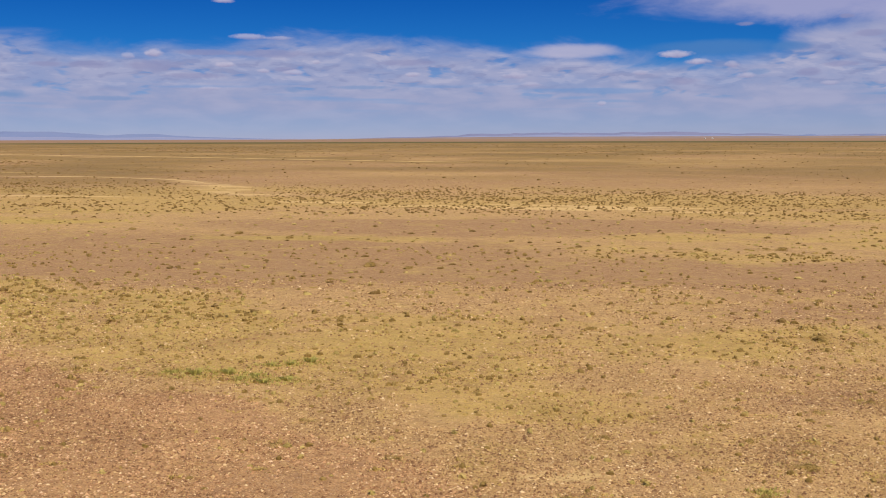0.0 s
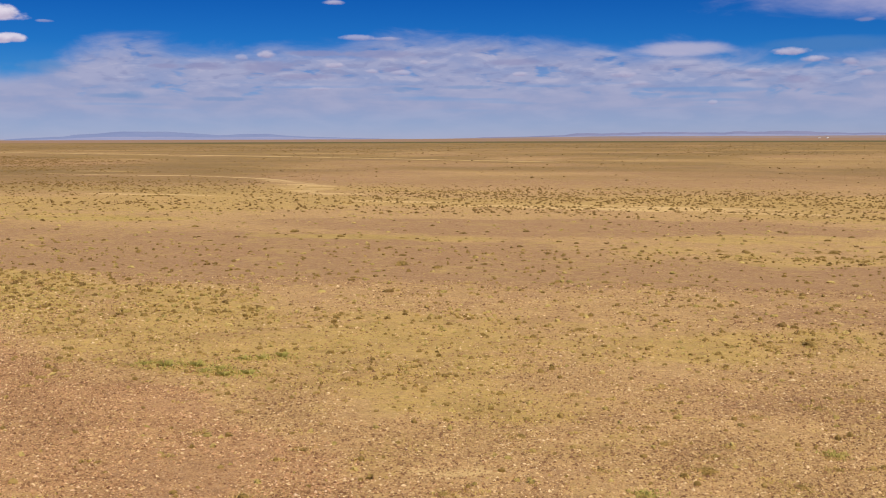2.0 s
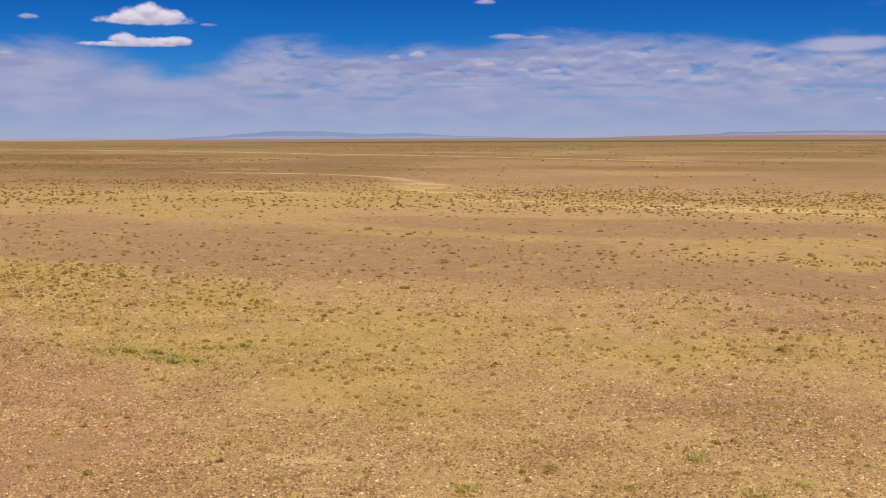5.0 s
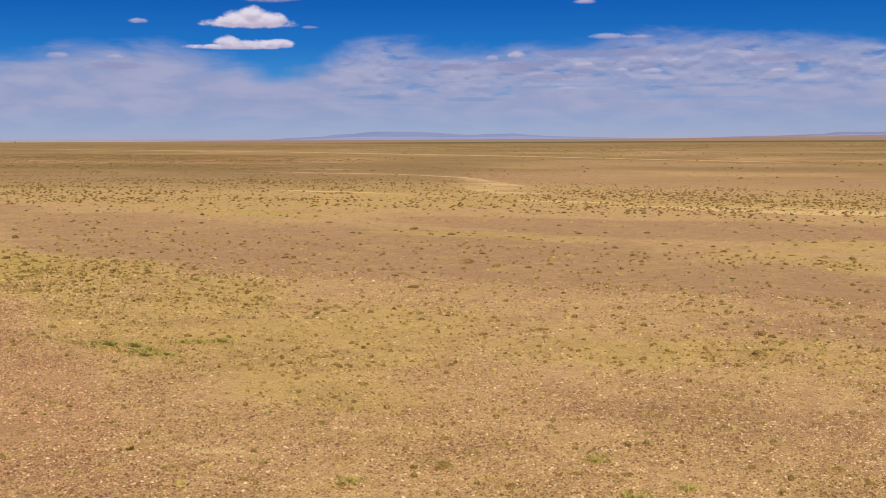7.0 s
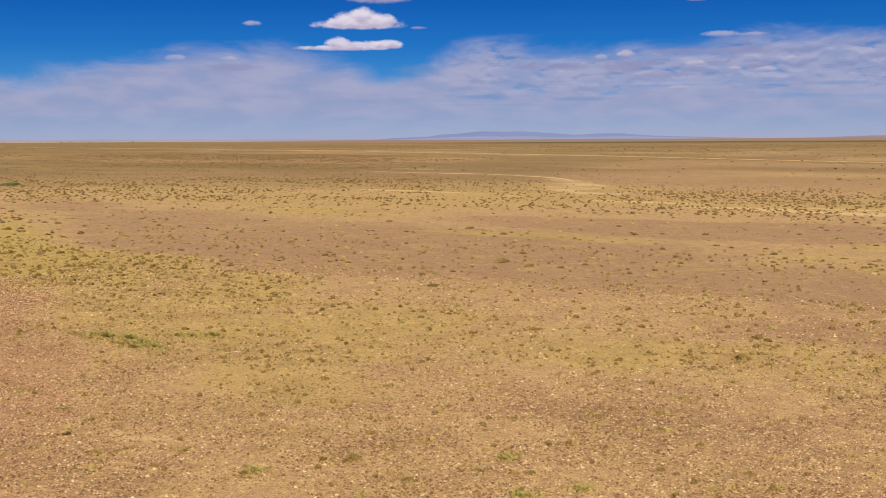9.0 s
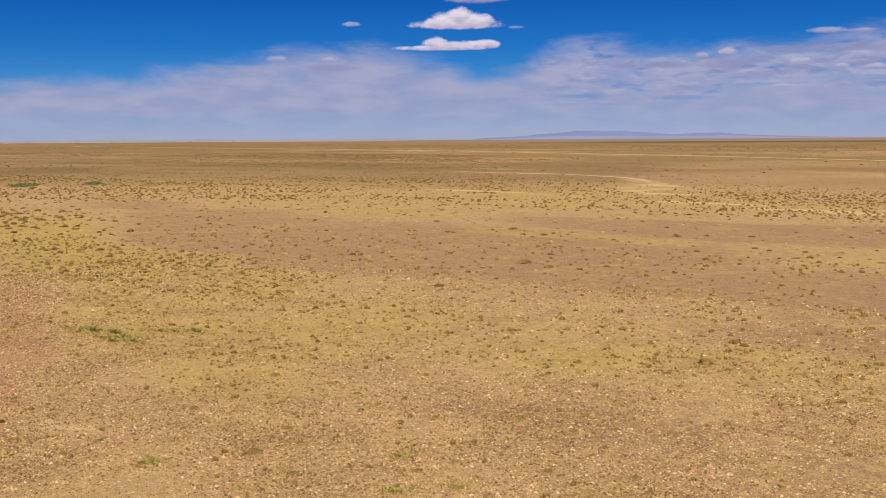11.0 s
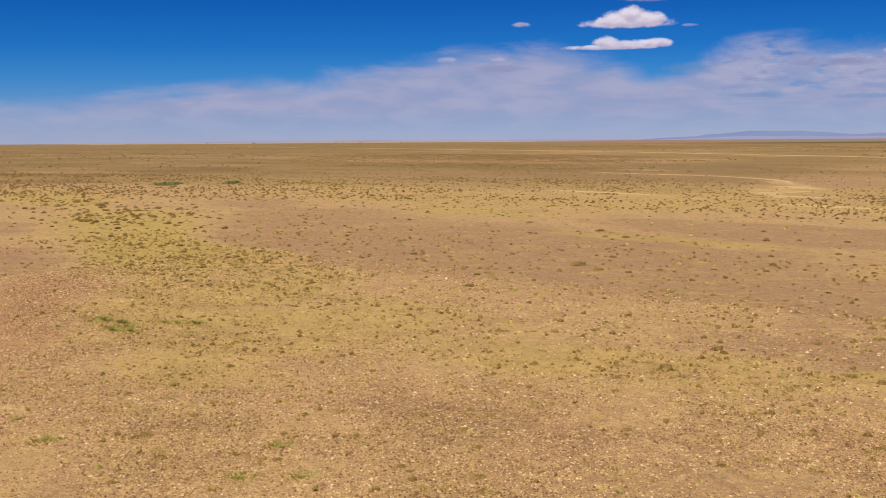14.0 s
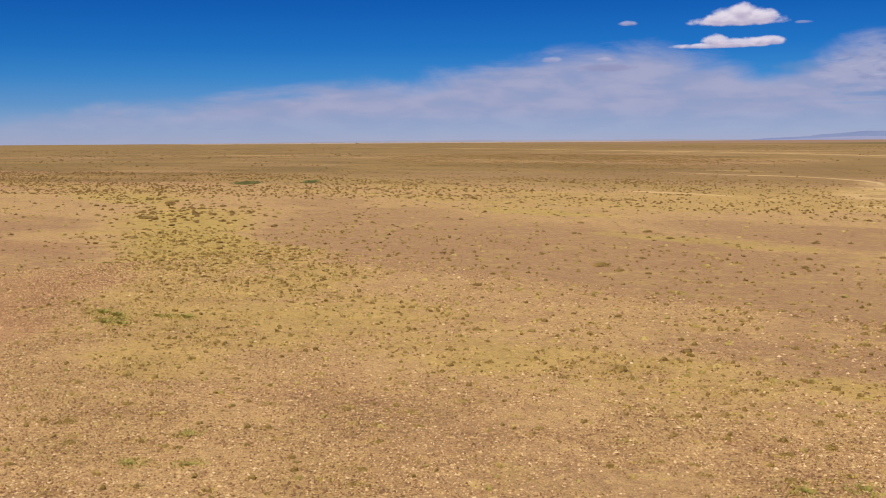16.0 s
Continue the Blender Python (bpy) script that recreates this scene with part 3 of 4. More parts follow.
ridge("backdrop_mauve_haze_foot", HAZE_LAVENDER, "foot of the table hills in paler lavender haze colour", [(-2, -0.02), (1, 0.12), (5, 0.20), (10, 0.19), (12, 0.17), (15, 0.16), (18, 0.12), (23, 0.13), (30, 0.12), (36, 0.0)], 4460, 0.25)
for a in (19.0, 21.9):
    ridge("backdrop_knoll", HAZE_BLUE, "small knoll on the skyline in dark blue haze colour", [(a - 0.8, 0.02), (a - 0.4, 0.15), (a, 0.19), (a + 0.3, 0.17), (a + 0.7, 0.02)], 4430, 0.05)


# ---- plants ----
def sprays(centres, wide, tall, count, leaf, flat=0.5, lean=0.0):
    """Clumps of small leaves: each a mound round its centre, ragged and open at its edge. Gives corners, triangles and each leaf's clump."""
    n = len(centres)
    who = np.repeat(np.arange(n), count)
    k = len(who)
    turn, lift = rng.uniform(0, 2 * np.pi, k), rng.uniform(0, 1, k)
    reach = np.sqrt(np.maximum(0.02, 1 - lift**2)) * rng.uniform(0.8, 1.08, k)
    lobes = 1 + 0.16 * np.sin(turn * 2 + who * 1.7) + 0.13 * np.sin(turn * 3 + who * 2.9) + rng.normal(0, 0.08, k)
    rad = wide[who] * 0.5 * reach * lobes
    c = centres[who] + np.stack([rad * np.cos(turn), rad * np.sin(turn), tall[who] * lift * rng.uniform(0.8, 1.1, k)], 1)
    size = leaf[who] * rng.uniform(0.5, 1.4, k)
    out = np.stack([np.cos(turn) * reach, np.sin(turn) * reach, lift + 0.5 + lean], 1) + rng.normal(0, 0.3, (k, 3))
    out /= np.linalg.norm(out, axis=1)[:, None]
    u = np.cross(out, rng.normal(0, 1, (k, 3)))
    u /= np.linalg.norm(u, axis=1)[:, None]
    v = np.cross(out, u)
    corners = np.stack([c - u * size[:, None], c + u * size[:, None] * 0.6 + v * size[:, None] * flat, c + u * size[:, None] * 0.6 - v * size[:, None] * flat], 1)
    low = np.repeat(centres[who][:, None, 2], 3, 1) - 0.005
    corners[:, :, 2] = np.maximum(corners[:, :, 2], low)
    return corners.reshape(-1, 3), np.arange(3 * k).reshape(-1, 3), np.repeat(who, 3)


def mounds(centres, wide, tall, sides=6, rings=2, rough=0.16):
    """Low lumpy domes that stand on the ground. Gives corners, triangles and each corner's mound."""
    n = len(centres)
    a = 2 * np.pi * np.arange(sides) / sides
    ups = np.linspace(0, 1, rings + 1)[:-1]
    ring = [np.stack([np.cos(a + 0.4 * k) * np.cos(u * 1.45), np.sin(a + 0.4 * k) * np.cos(u * 1.45), np.full(sides, np.sin(u * 1.45))], 1) for k, u in enumerate(ups)]
    unit = np.concatenate(ring + [np.array([[0.0, 0.0, 1.0]])])
    m = len(unit)
    turn = rng.uniform(0, 2 * np.pi, n)
    lobe = 1 + 0.22 * np.sin(2 * np.arctan2(unit[None, :, 1], unit[None, :, 0]) + turn[:, None]) + rng.normal(0, rough, (n, m))
    squash = rng.uniform(0.75, 1.25, (n, 1))
    x = unit[None, :, 0] * lobe * squash * wide[:, None] * 0.5
    y = unit[None, :, 1] * lobe / squash * wide[:, None] * 0.5
    z = unit[None, :, 2] * tall[:, None] * (1 + rng.normal(0, rough, (n, m))) - 0.012 * (unit[None, :, 2] < 0.01)
    v = np.stack([x, y, z], 2) + centres[:, None, :]
    j, k = np.arange(sides), (np.arange(sides) + 1) % sides
    tri = []
    for q in range(rings - 1):
        lo, hi = q * sides, (q + 1) * sides
        tri += [np.stack([lo + j, lo + k, hi + j], 1), np.stack([lo + k, hi + k, hi + j], 1)]
    last = (rings - 1) * sides
    tri.append(np.stack([last + j, last + k, np.full(sides, m - 1)], 1))
    tri = np.concatenate(tri)
    f = (tri[None] + m * np.arange(n)[:, None, None]).reshape(-1, 3)
    return v.reshape(-1, 3), f, np.repeat(np.arange(n), m)


def together(*lots):
    """Joins lots of corners, triangles and owners."""
    v, f, who, base = [], [], [], 0
    for a, b, c in lots:
        v.append(a)
        f.append(b + base)
        who.append(c)
        base += len(a)
    return np.concatenate(v), np.concatenate(f), np.concatenate(who)


def bushes(centres, wide, tall, leaves, leaf, sides=6, rings=2):
    """Lumpy mounds with a few leaves standing out of them."""
    return together(mounds(centres, wide * 0.9, tall * 0.85, sides, rings), sprays(centres, wide, tall, leaves, wide * leaf, 0.6, 0.3))


def blades(centres, wide, tall, count, thick, splay=1.0):
    """Tufts of upright blades, each a slim bent leaf of two triangles."""
    n = len(centres)
    who = np.repeat(np.arange(n), count)
    k = len(who)
    turn = rng.uniform(0, 2 * np.pi, k)
    out = np.sqrt(rng.uniform(0, 1, k)) * wide[who] * 0.5
    way = np.stack([np.cos(turn), np.sin(turn), 0 * turn], 1)
    across = np.stack([-np.sin(turn), np.cos(turn), 0 * turn], 1)
    root = centres[who] + way * out[:, None] * 0.6
    h = tall[who] * rng.uniform(0.45, 1.1, k)
    bend = (out * 0.8 + h * rng.uniform(0.1, 1.1, k)) * splay
    tip = root + way * bend[:, None] + np.stack([0 * h, 0 * h, h], 1)
    mid = root + way * (bend * 0.35)[:, None] + np.stack([0 * h, 0 * h, h * 0.6], 1)
    t = thick[who][:, None]
    root = root - np.array([0, 0, 0.01])
    corners = np.stack([root - across * t, root + across * t, mid + across * t * 0.8, tip], 1)
    i = 4 * np.arange(k)[:, None]
    return corners.reshape(-1, 3), np.concatenate([i + [0, 1, 2], i + [0, 2, 3]]), np.repeat(who, 4)


def on_land(xy):
    return np.c_[xy, land(xy[:, 0], xy[:, 1])]


def scatter(count, box, chance):
    """Places in a box of the plan (x0, y0, x1, y1), kept by chance(x, y)."""
    xy = rng.uniform((box[0], box[1]), (box[2], box[3]), (count, 2))
    return xy[rng.uniform(0, 1, count) < chance(xy[:, 0], xy[:, 1])]


def shrub_variant(kind):
    """The leaves and the twigs of one low desert shrub, a metre wide."""
    at0, one = np.zeros((1, 3)), np.ones(1)
    if kind == "green":
        v, f, _ = blades(at0, one * 0.85, one * 0.6, 190, one * 0.016, 0.45)
        leaves = mesh_of("grass_clump", v, f, GREEN, tone=rng.uniform(0, 0.7, len(v) // 4).repeat(4))
    else:
        v, f, _ = sprays(at0, one * rng.uniform(0.9, 1.1), one * rng.uniform(0.42, 0.56), 240, one * 0.06, 0.5, 0.4)
        leaves = mesh_of("desert_shrub", v, f, SCRUB, tone=rng.uniform(0, 1.0, len(v) // 3).repeat(3))
    wide, tall = (0.45, 0.22) if kind == "green" else (0.92, 0.40)
    v, f, _ = mounds(at0, one * wide, one * tall, 12, 5, 0.12)
    return leaves, mesh_of("woody_base", v, f, GREEN if kind == "green" else SCRUB, tone=rng.uniform(0, 0.9, len(v)))


SHRUBS_A = [(8.7, 16.4, 0.24), (2.0, 16.7, 0.16), (-0.3, 16.8, 0.17), (5.3, 16.9, 0.2), (11.5, 17.5, 0.21), (-4.4, 17.6, 0.16), (8.1, 17.9, 0.29), (10.2, 18.0, 0.18), (-3.3, 18.1, 0.17), (4.7, 18.4, 0.17), (6.6, 18.6, 0.33), (-0.9, 18.9, 0.19), (9.0, 19.0, 0.19), (9.9, 19.3, 0.23), (6.9, 19.6, 0.23), (0.8, 19.7, 0.15), (-3.2, 19.8, 0.16), (9.1, 19.9, 0.17), (6.0, 20.3, 0.28), (14.0, 20.4, 0.2), (3.2, 20.5, 0.28), (13.5, 21.1, 0.25), (-3.0, 21.6, 0.15), (5.8, 21.6, 0.17), (7.8, 22.0, 0.26), (-2.7, 22.4, 0.16), (2.2, 22.4, 0.22), (12.3, 22.6, 0.22), (8.2, 22.8, 0.16), (6.5, 23.1, 0.2)]
SHRUBS_B = [(1.1, 23.2, 0.18), (11.3, 23.4, 0.22), (-4.3, 23.5, 0.21), (5.5, 23.7, 0.21), (9.8, 23.8, 0.26), (12.0, 24.0, 0.26), (4.3, 24.2, 0.22), (0.7, 24.3, 0.19), (10.3, 24.9, 0.24), (-3.1, 25.4, 0.17), (18.2, 25.6, 0.16), (17.1, 25.7, 0.16), (13.9, 25.8, 0.27), (-7.4, 25.9, 0.21), (-9.2, 26.1, 0.15), (-2.0, 26.1, 0.17), (11.1, 26.4, 0.23), (15.8, 26.4, 0.17), (8.8, 26.5, 0.2), (19.4, 26.5, 0.29), (0.2, 27.0, 0.23), (17.1, 27.5, 0.15), (16.2, 27.6, 0.2), (3.2, 27.7, 0.15), (-9.9, 27.9, 0.29), (8.4, 28.0, 0.18), (18.6, 28.0, 0.32), (-11.8, 28.2, 0.23), (2.0, 28.7, 0.25), (11.9, 28.8, 0.27)]
SHRUBS_C = [(15.5, 29.0, 0.16), (19.0, 29.1, 0.38), (13.3, 29.8, 0.25), (16.1, 29.9, 0.22), (18.0, 30.7, 0.27), (9.2, 31.4, 0.25), (10.3, 31.5, 0.18), (12.4, 31.5, 0.26), (-16.0, 31.7, 0.28), (13.3, 32.0, 0.2), (14.3, 32.0, 0.18), (11.6, 32.1, 0.52), (12.1, 33.1, 0.16), (-20.0, 33.5, 0.39), (4.7, 33.7, 0.33), (12.0, 34.5, 0.18), (-16.0, 34.5, 0.54), (-20.9, 34.6, 0.34), (-18.0, 35.0, 0.36), (-3.5, 35.6, 0.31), (-23.8, 36.2, 0.36), (-15.3, 36.9, 0.35), (-17.3, 37.3, 0.31), (-26.9, 37.4, 0.38), (-16.3, 39.8, 0.3), (-30.7, 40.0, 0.41), (-18.8, 40.7, 0.31), (14.7, 40.9, 0.39), (-15.2, 41.4, 0.26), (13.8, 42.9, 0.36)]
SHRUBS_D = [(12.0, 44.1, 0.28), (13.7, 44.9, 0.33), (9.6, 45.3, 0.42), (10.1, 46.3, 0.25), (6.2, 46.7, 0.36), (9.1, 47.2, 0.34), (-45.5, 50.8, 0.4), (-25.7, 53.1, 0.28), (16.8, 55.3, 0.24), (-45.8, 56.0, 0.37), (-25.4, 57.5, 0.45), (14.2, 58.5, 0.28), (-38.0, 60.3, 0.38), (15.2, 62.3, 0.46), (13.6, 63.0, 0.27), (7.6, 63.2, 0.4), (-43.8, 63.2, 0.38), (17.2, 63.4, 0.35), (19.5, 63.5, 0.35), (-12.1, 65.5, 0.38), (-4.3, 66.9, 0.37), (-8.8, 68.3, 0.34), (-6.0, 68.4, 0.34), (-9.0, 69.9, 0.35), (-12.8, 71.0, 0.32), (-22.1, 74.3, 0.62), (-52.0, 83.0, 0.45)]
SHRUBS_E = [(-3.7, 52.0, 0.95), (-1.8, 50.9, 0.62), (-14.0, 71.5, 0.8), (-10.1, 68.3, 0.6), (15.2, 62.9, 0.57), (20.4, 63.5, 0.74), (20.3, 59.9, 0.6), (22.4, 72.8, 0.55), (19.7, 64.4, 0.41), (19.4, 67.1, 0.39), (19.0, 60.6, 0.49), (18.3, 63.5, 0.4), (21.0, 79.1, 0.59), (22.6, 61.5, 0.47), (34.4, 84.1, 0.6), (24.9, 76.2, 0.44), (30.0, 73.0, 0.53)]
SHRUBS_F = [(-31.3, 41.1, 0.64), (-29.3, 38.7, 0.54), (-23.4, 36.5, 0.42), (-20.9, 36.3, 0.47), (-62.7, 57.9, 0.86), (-67.2, 62.6, 1.03), (-61.8, 61.8, 1.04), (-47.1, 53.0, 0.83), (-45.4, 49.9, 1.03), (-50.3, 48.4, 0.54), (-29.1, 36.9, 0.39), (-33.6, 38.7, 0.42), (-19.9, 33.9, 0.39), (-48.3, 54.2, 0.49), (-33.4, 44.2, 0.43), (-58.3, 62.1, 0.51), (-54.1, 55.4, 0.68), (-58.7, 55.9, 0.71), (-51.4, 52.8, 0.66), (-69.7, 65.7, 0.82), (-56.5, 52.0, 0.48), (-44.5, 43.5, 0.4), (-27.5, 39.0, 0.39)]
CLUMPS = [(-6.3, 26.1, 0.5), (-5.5, 26.2, 0.5), (-4.75, 25.9, 0.33), (-4.45, 25.2, 0.42), (-3.9, 25.5, 0.42), (-4.6, 27.3, 0.28), (-4.1, 27.4, 0.3), (-3.6, 27.8, 0.42), (-6.9, 26.3, 0.27), (-5.05, 25.6, 0.2), (5.4, 17.1, 0.19), (10.2, 18.1, 0.22), (11.0, 18.9, 0.22), (9.2, 20.0, 0.2), (19.9, 26.1, 0.3), (20.6, 27.0, 0.3)]
variants = [shrub_variant("scrub") for _ in range(9)]
green_variants = [shrub_variant("green") for _ in range(5)]


def plant(name, leaves, twigs, x, y, size, label, category, group):
    thing = tagged(new(name), label, category, group)
    thing.matrix_basis = pose(x, y, float(land(x, y)) - 0.01, 0, 0, rng.uniform(0, 360)) @ Matrix.Diagonal((size, size * rng.uniform(0.85, 1.15), size * rng.uniform(0.5, 0.78), 1))
    new("foliage", leaves).parent = thing
    new("woody_base", twigs).parent = thing
    return thing


for x, y, size in SHRUBS_A + SHRUBS_B + SHRUBS_C + SHRUBS_D + SHRUBS_E + SHRUBS_F:
    leaves, twigs = variants[rng.integers(len(variants))]
    words = "small olive-brown desert shrub on gravelly ground" if size < 0.3 else "rounded olive-brown desert shrub among dry grass"
    plant("desert_shrub", leaves, twigs, x, y, size * 0.85, words, "shrub", "scattered desert shrubs")
spots = scatter(520, (-42, 17, 34, 66), lambda x, y: (0.25 + 0.75 * cover(x, y)[0]) * smooth(np.hypot(x, y), 14, 20))
for x, y in spots[:165]:
    leaves, twigs = variants[rng.integers(len(variants))]
    size = rng.uniform(0.08, 0.17) + 0.004 * max(0.0, y - 20)
    plant("desert_shrub", leaves, twigs, x, y, size, "small olive-brown desert shrub on gravelly ground", "shrub", "scattered desert shrubs")
for x, y, size in CLUMPS:
    leaves, twigs = green_variants[rng.integers(len(green_variants))]
    plant("grass_clump", leaves, twigs, x, y, size * 0.8, "fresh green grass clump on dry yellow ground", "grass", "green grass clumps")


def stuff(name, v, f, mat, tone, label, category):
    return tagged(new(name, mesh_of(name, v, f, mat, tone=tone)), label, category, kind="stuff")


# small tufts between the larger shrubs
xy = scatter(20000, (-34, 13, 34, 62), lambda x, y: 0.14 + 0.62 * cover(x, y)[0])
size = (0.05 + 0.13 * rng.uniform(0, 1, len(xy)) ** 2) * (1 + 0.5 * (xy[:, 1] > 34))
v, f, who = bushes(on_land(xy), size, size * 0.55, 6, 0.2, 5)
stuff("small_tufts", v, f, SCRUB, rng.uniform(0, 1, len(xy))[who], "small olive and straw tufts dotted over gravel", "tufts")

# pale yellow-green tufts
xy = scatter(2600, (-24, 10, 36, 46), lambda x, y: 0.25 + 0.5 * cover(x, y)[0])
size = rng.uniform(0.07, 0.19, len(xy)) * (1 + 0.4 * (xy[:, 1] > 32))
v, f, who = bushes(on_land(xy), size, size * 0.5, 10, 0.2)
stuff("pale_tufts", v, f, PALE_TUFT, rng.uniform(0.2, 1, len(xy))[who], "pale yellow-green tufts dotted over dry ground", "tufts")

# pale tufts of the middle distance
xy = scatter(5200, (-82, 36, 52, 98), lambda x, y: 0.25 + 0.45 * cover(x, y)[0])
size = 0.10 + 0.3 * rng.uniform(0, 1, len(xy)) ** 2
v, f, who = bushes(on_land(xy), size, size * 0.35, 6, 0.2, 5)
stuff("straw_tufts", v, f, PALE_TUFT, rng.uniform(0.2, 1, len(xy))[who], "straw-coloured tufts in the middle distance", "tufts")

# shrubs of the middle distance, denser where the grass is
xy = scatter(24000, (-90, 34, 80, 100), lambda x, y: 0.075 + 0.18 * cover(x, y)[0] ** 1.5 + 0.35 * blot(x, y, -50.0, 57.0, 13.0, 7.0, -30) + 0.4 * blot(x, y, -68.0, 61.0, 12.0, 5.0, -10))
size = 0.09 + 0.34 * rng.uniform(0, 1, len(xy)) ** 3 + 0.25 * (blot(xy[:, 0], xy[:, 1], -56.0, 59.0, 24.0, 9.0, -20) > 0) * rng.uniform(0, 1, len(xy))
v, f, who = bushes(on_land(xy), size, size * 0.34, 6, 0.2)
stuff("middle_scrub", v, f, SCRUB_DARK, rng.uniform(0, 0.6, len(xy))[who], "low olive scrub scattered in the middle distance", "scrub")

# the belt of dark saltbush beyond, and thinner scrub to the far plain


def belt(x, y):
    r, az = np.hypot(x, y), bearing_of(x, y)
    lanes = smooth(cloudy(x * 0.4, y, 16.0, 101), 0.37, 0.6)
    fine_lanes = 0.35 + 0.65 * smooth(cloudy(x, y, 5.0, 103), 0.42, 0.6)
    east = smooth(az, -15, -9) * smooth(r, 92, 108) * smooth(r, 178, 150) * (0.55 + 0.45 * lanes)
    rim = smooth(r, 96, 106) * smooth(r, 195, 165) * (0.35 + 0.65 * lanes) * (1 + 0.9 * smooth(az, -43, -49))
    thicket = np.sqrt(blot(x, y, -210.0, 320.0, 150.0, 75.0, -52)) * (0.4 + 0.6 * lanes)
    west = smooth(az, -9, -15) * np.maximum(np.maximum(rim, 0.12 * smooth(r, 150, 170) * smooth(r, 330, 210)), thicket)
    return 0.8 * (1.35 * east + west) * fine_lanes * (1 - near_line(x, y, TRACK_BENDS, 7.0)) * (1 - np.sqrt(blot(x, y, -30.0, 150.0, 30.0, 8.0, -68))) * (1 - near_line(x, y, SIDE_TRACK, 3.0)) + 0.01 * smooth(r, 90, 110)


xy = scatter(340000, (-340, -10, 150, 400), belt)
size = 0.14 + 0.30 * rng.uniform(0, 1, len(xy)) ** 2
v, f, who = bushes(on_land(xy), size, size * 0.45, 3, 0.26, 4)
stuff("saltbush_belt", v, f, SCRUB_DARK, rng.uniform(0, 0.9, len(xy))[who], "belt of dark low saltbush across the plain", "scrub")
xy = scatter(190000, (-900, 60, 600, 960), lambda x, y: smooth(np.hypot(x, y), 170, 420) * smooth(bearing_of(x, y), -78, -70) * smooth(bearing_of(x, y), 36, 28) * (0.04 + 0.2 * smooth(cloudy(x * 0.5, y, 45.0, 121), 0.44, 0.62)))
size = 0.25 + 0.75 * rng.uniform(0, 1, len(xy)) ** 3
v, f, who = bushes(on_land(xy), size, size * 0.42, 2, 0.25, 4)
stuff("far_scrub", v, f, SCRUB_DARK, rng.uniform(0, 0.6, len(xy))[who], "thin dark scrub far out on the plain", "scrub")

# a far patch of fresh grass
for cx, cy, rx, ry, many in ((-96.9, 94.8, 1.4, 4.5, 150), (-95.7, 105.4, 1.0, 3.5, 70)):
    away = rng.normal(0, 0.5, (many, 2)) * (ry, rx)
    xy = np.stack([cx - 0.71 * away[:, 0] + 0.71 * away[:, 1], cy + 0.71 * away[:, 0] + 0.71 * away[:, 1]], 1)
    size = rng.uniform(0.3, 0.7, many)
    v, f, who = sprays(on_land(xy), size, size * 0.45, 16, size * 0.25, 0.6, 0.0)
    stuff("fresh_grass", v, f, HERB, rng.uniform(0, 0.4, many)[who], "patch of fresh green grass out on the plain", "grass")

# skirts of yellow grass, many round an olive tuft
tops = scatter(2300, (-26, 14, 32, 46), lambda x, y: 0.22 + 0.3 * cover(x, y)[0])
reach = 0.06 + 0.2 * rng.uniform(0, 1, len(tops)) ** 2
who = np.repeat(np.arange(len(tops)), 26)
xy = tops[who] + rng.normal(0, 1, (len(who), 2)) * reach[who, None] * (1.3, 0.8)
tall = rng.uniform(0.018, 0.045, len(xy))
v, f, who = blades(on_land(xy), tall * 1.8, tall, 3, tall * 0.34)
stuff("grass_skirts", v, f, SKIRT, rng.uniform(0, 1, len(xy))[who], "skirts of short yellow grass on gravel", "grass")
tops = tops[rng.uniform(0, 1, len(tops)) < 0.6]
tops = tops + rng.normal(0, 0.05, tops.shape)
size = rng.uniform(0.09, 0.2, len(tops))
v, f, who = bushes(on_land(tops), size, size * 0.6, 12, 0.16)
stuff("olive_tufts", v, f, SCRUB, rng.uniform(0, 1, len(tops))[who], "olive tufts among yellow grass", "tufts")

# short dry grass
xy = scatter(70000, (-30, 9, 36, 62), lambda x, y: 0.04 + 0.75 * cover(x, y)[0] ** 1.3 * smooth(np.hypot(x - 8, y - 10), 60, 25))
tall = rng.uniform(0.02, 0.055, len(xy))
v, f, who = blades(on_land(xy), tall * 1.5, tall, 5, tall * 0.10)
stuff("dry_grass", v, f, STRAW, rng.uniform(0, 1, len(xy))[who], "short yellow dry grass in patches", "grass")

# pale grass round the feet of the shrubs
feet = np.array([row for row in SHRUBS_A + SHRUBS_B + SHRUBS_C + SHRUBS_D + CLUMPS if rng.uniform() < 0.75])
who = np.repeat(np.arange(len(feet)), 46)
spread = rng.normal(0, 1, (len(who), 2)) * (feet[who, 2:] * 0.75) + rng.normal(0, 1, (len(feet), 2))[who] * feet[who, 2:] * 0.4
xy = feet[who, :2] + spread
tall = rng.uniform(0.02, 0.055, len(xy))
v, f, who = blades(on_land(xy), tall * 1.6, tall, 5, tall * 0.12)
stuff("shrub_grass", v, f, STRAW, rng.uniform(0, 1, len(xy))[who], "pale dry grass round the feet of shrubs", "grass")

# low green shoots round the green clumps
feet = np.array(CLUMPS)
who = np.repeat(np.arange(len(feet)), 70)
xy = feet[who, :2] + rng.normal(0, 1, (len(who), 2)) * feet[who, 2:] * 0.7
tall = rng.uniform(0.03, 0.08, len(xy))
v, f, who = blades(on_land(xy), tall * 1.2, tall, 5, tall * 0.12, 0.7)
stuff("green_shoots", v, f, GREEN, rng.uniform(0, 1, len(xy))[who], "low yellow-green shoots round the grass clumps", "grass")

# bushes and huts on the rim of the plain


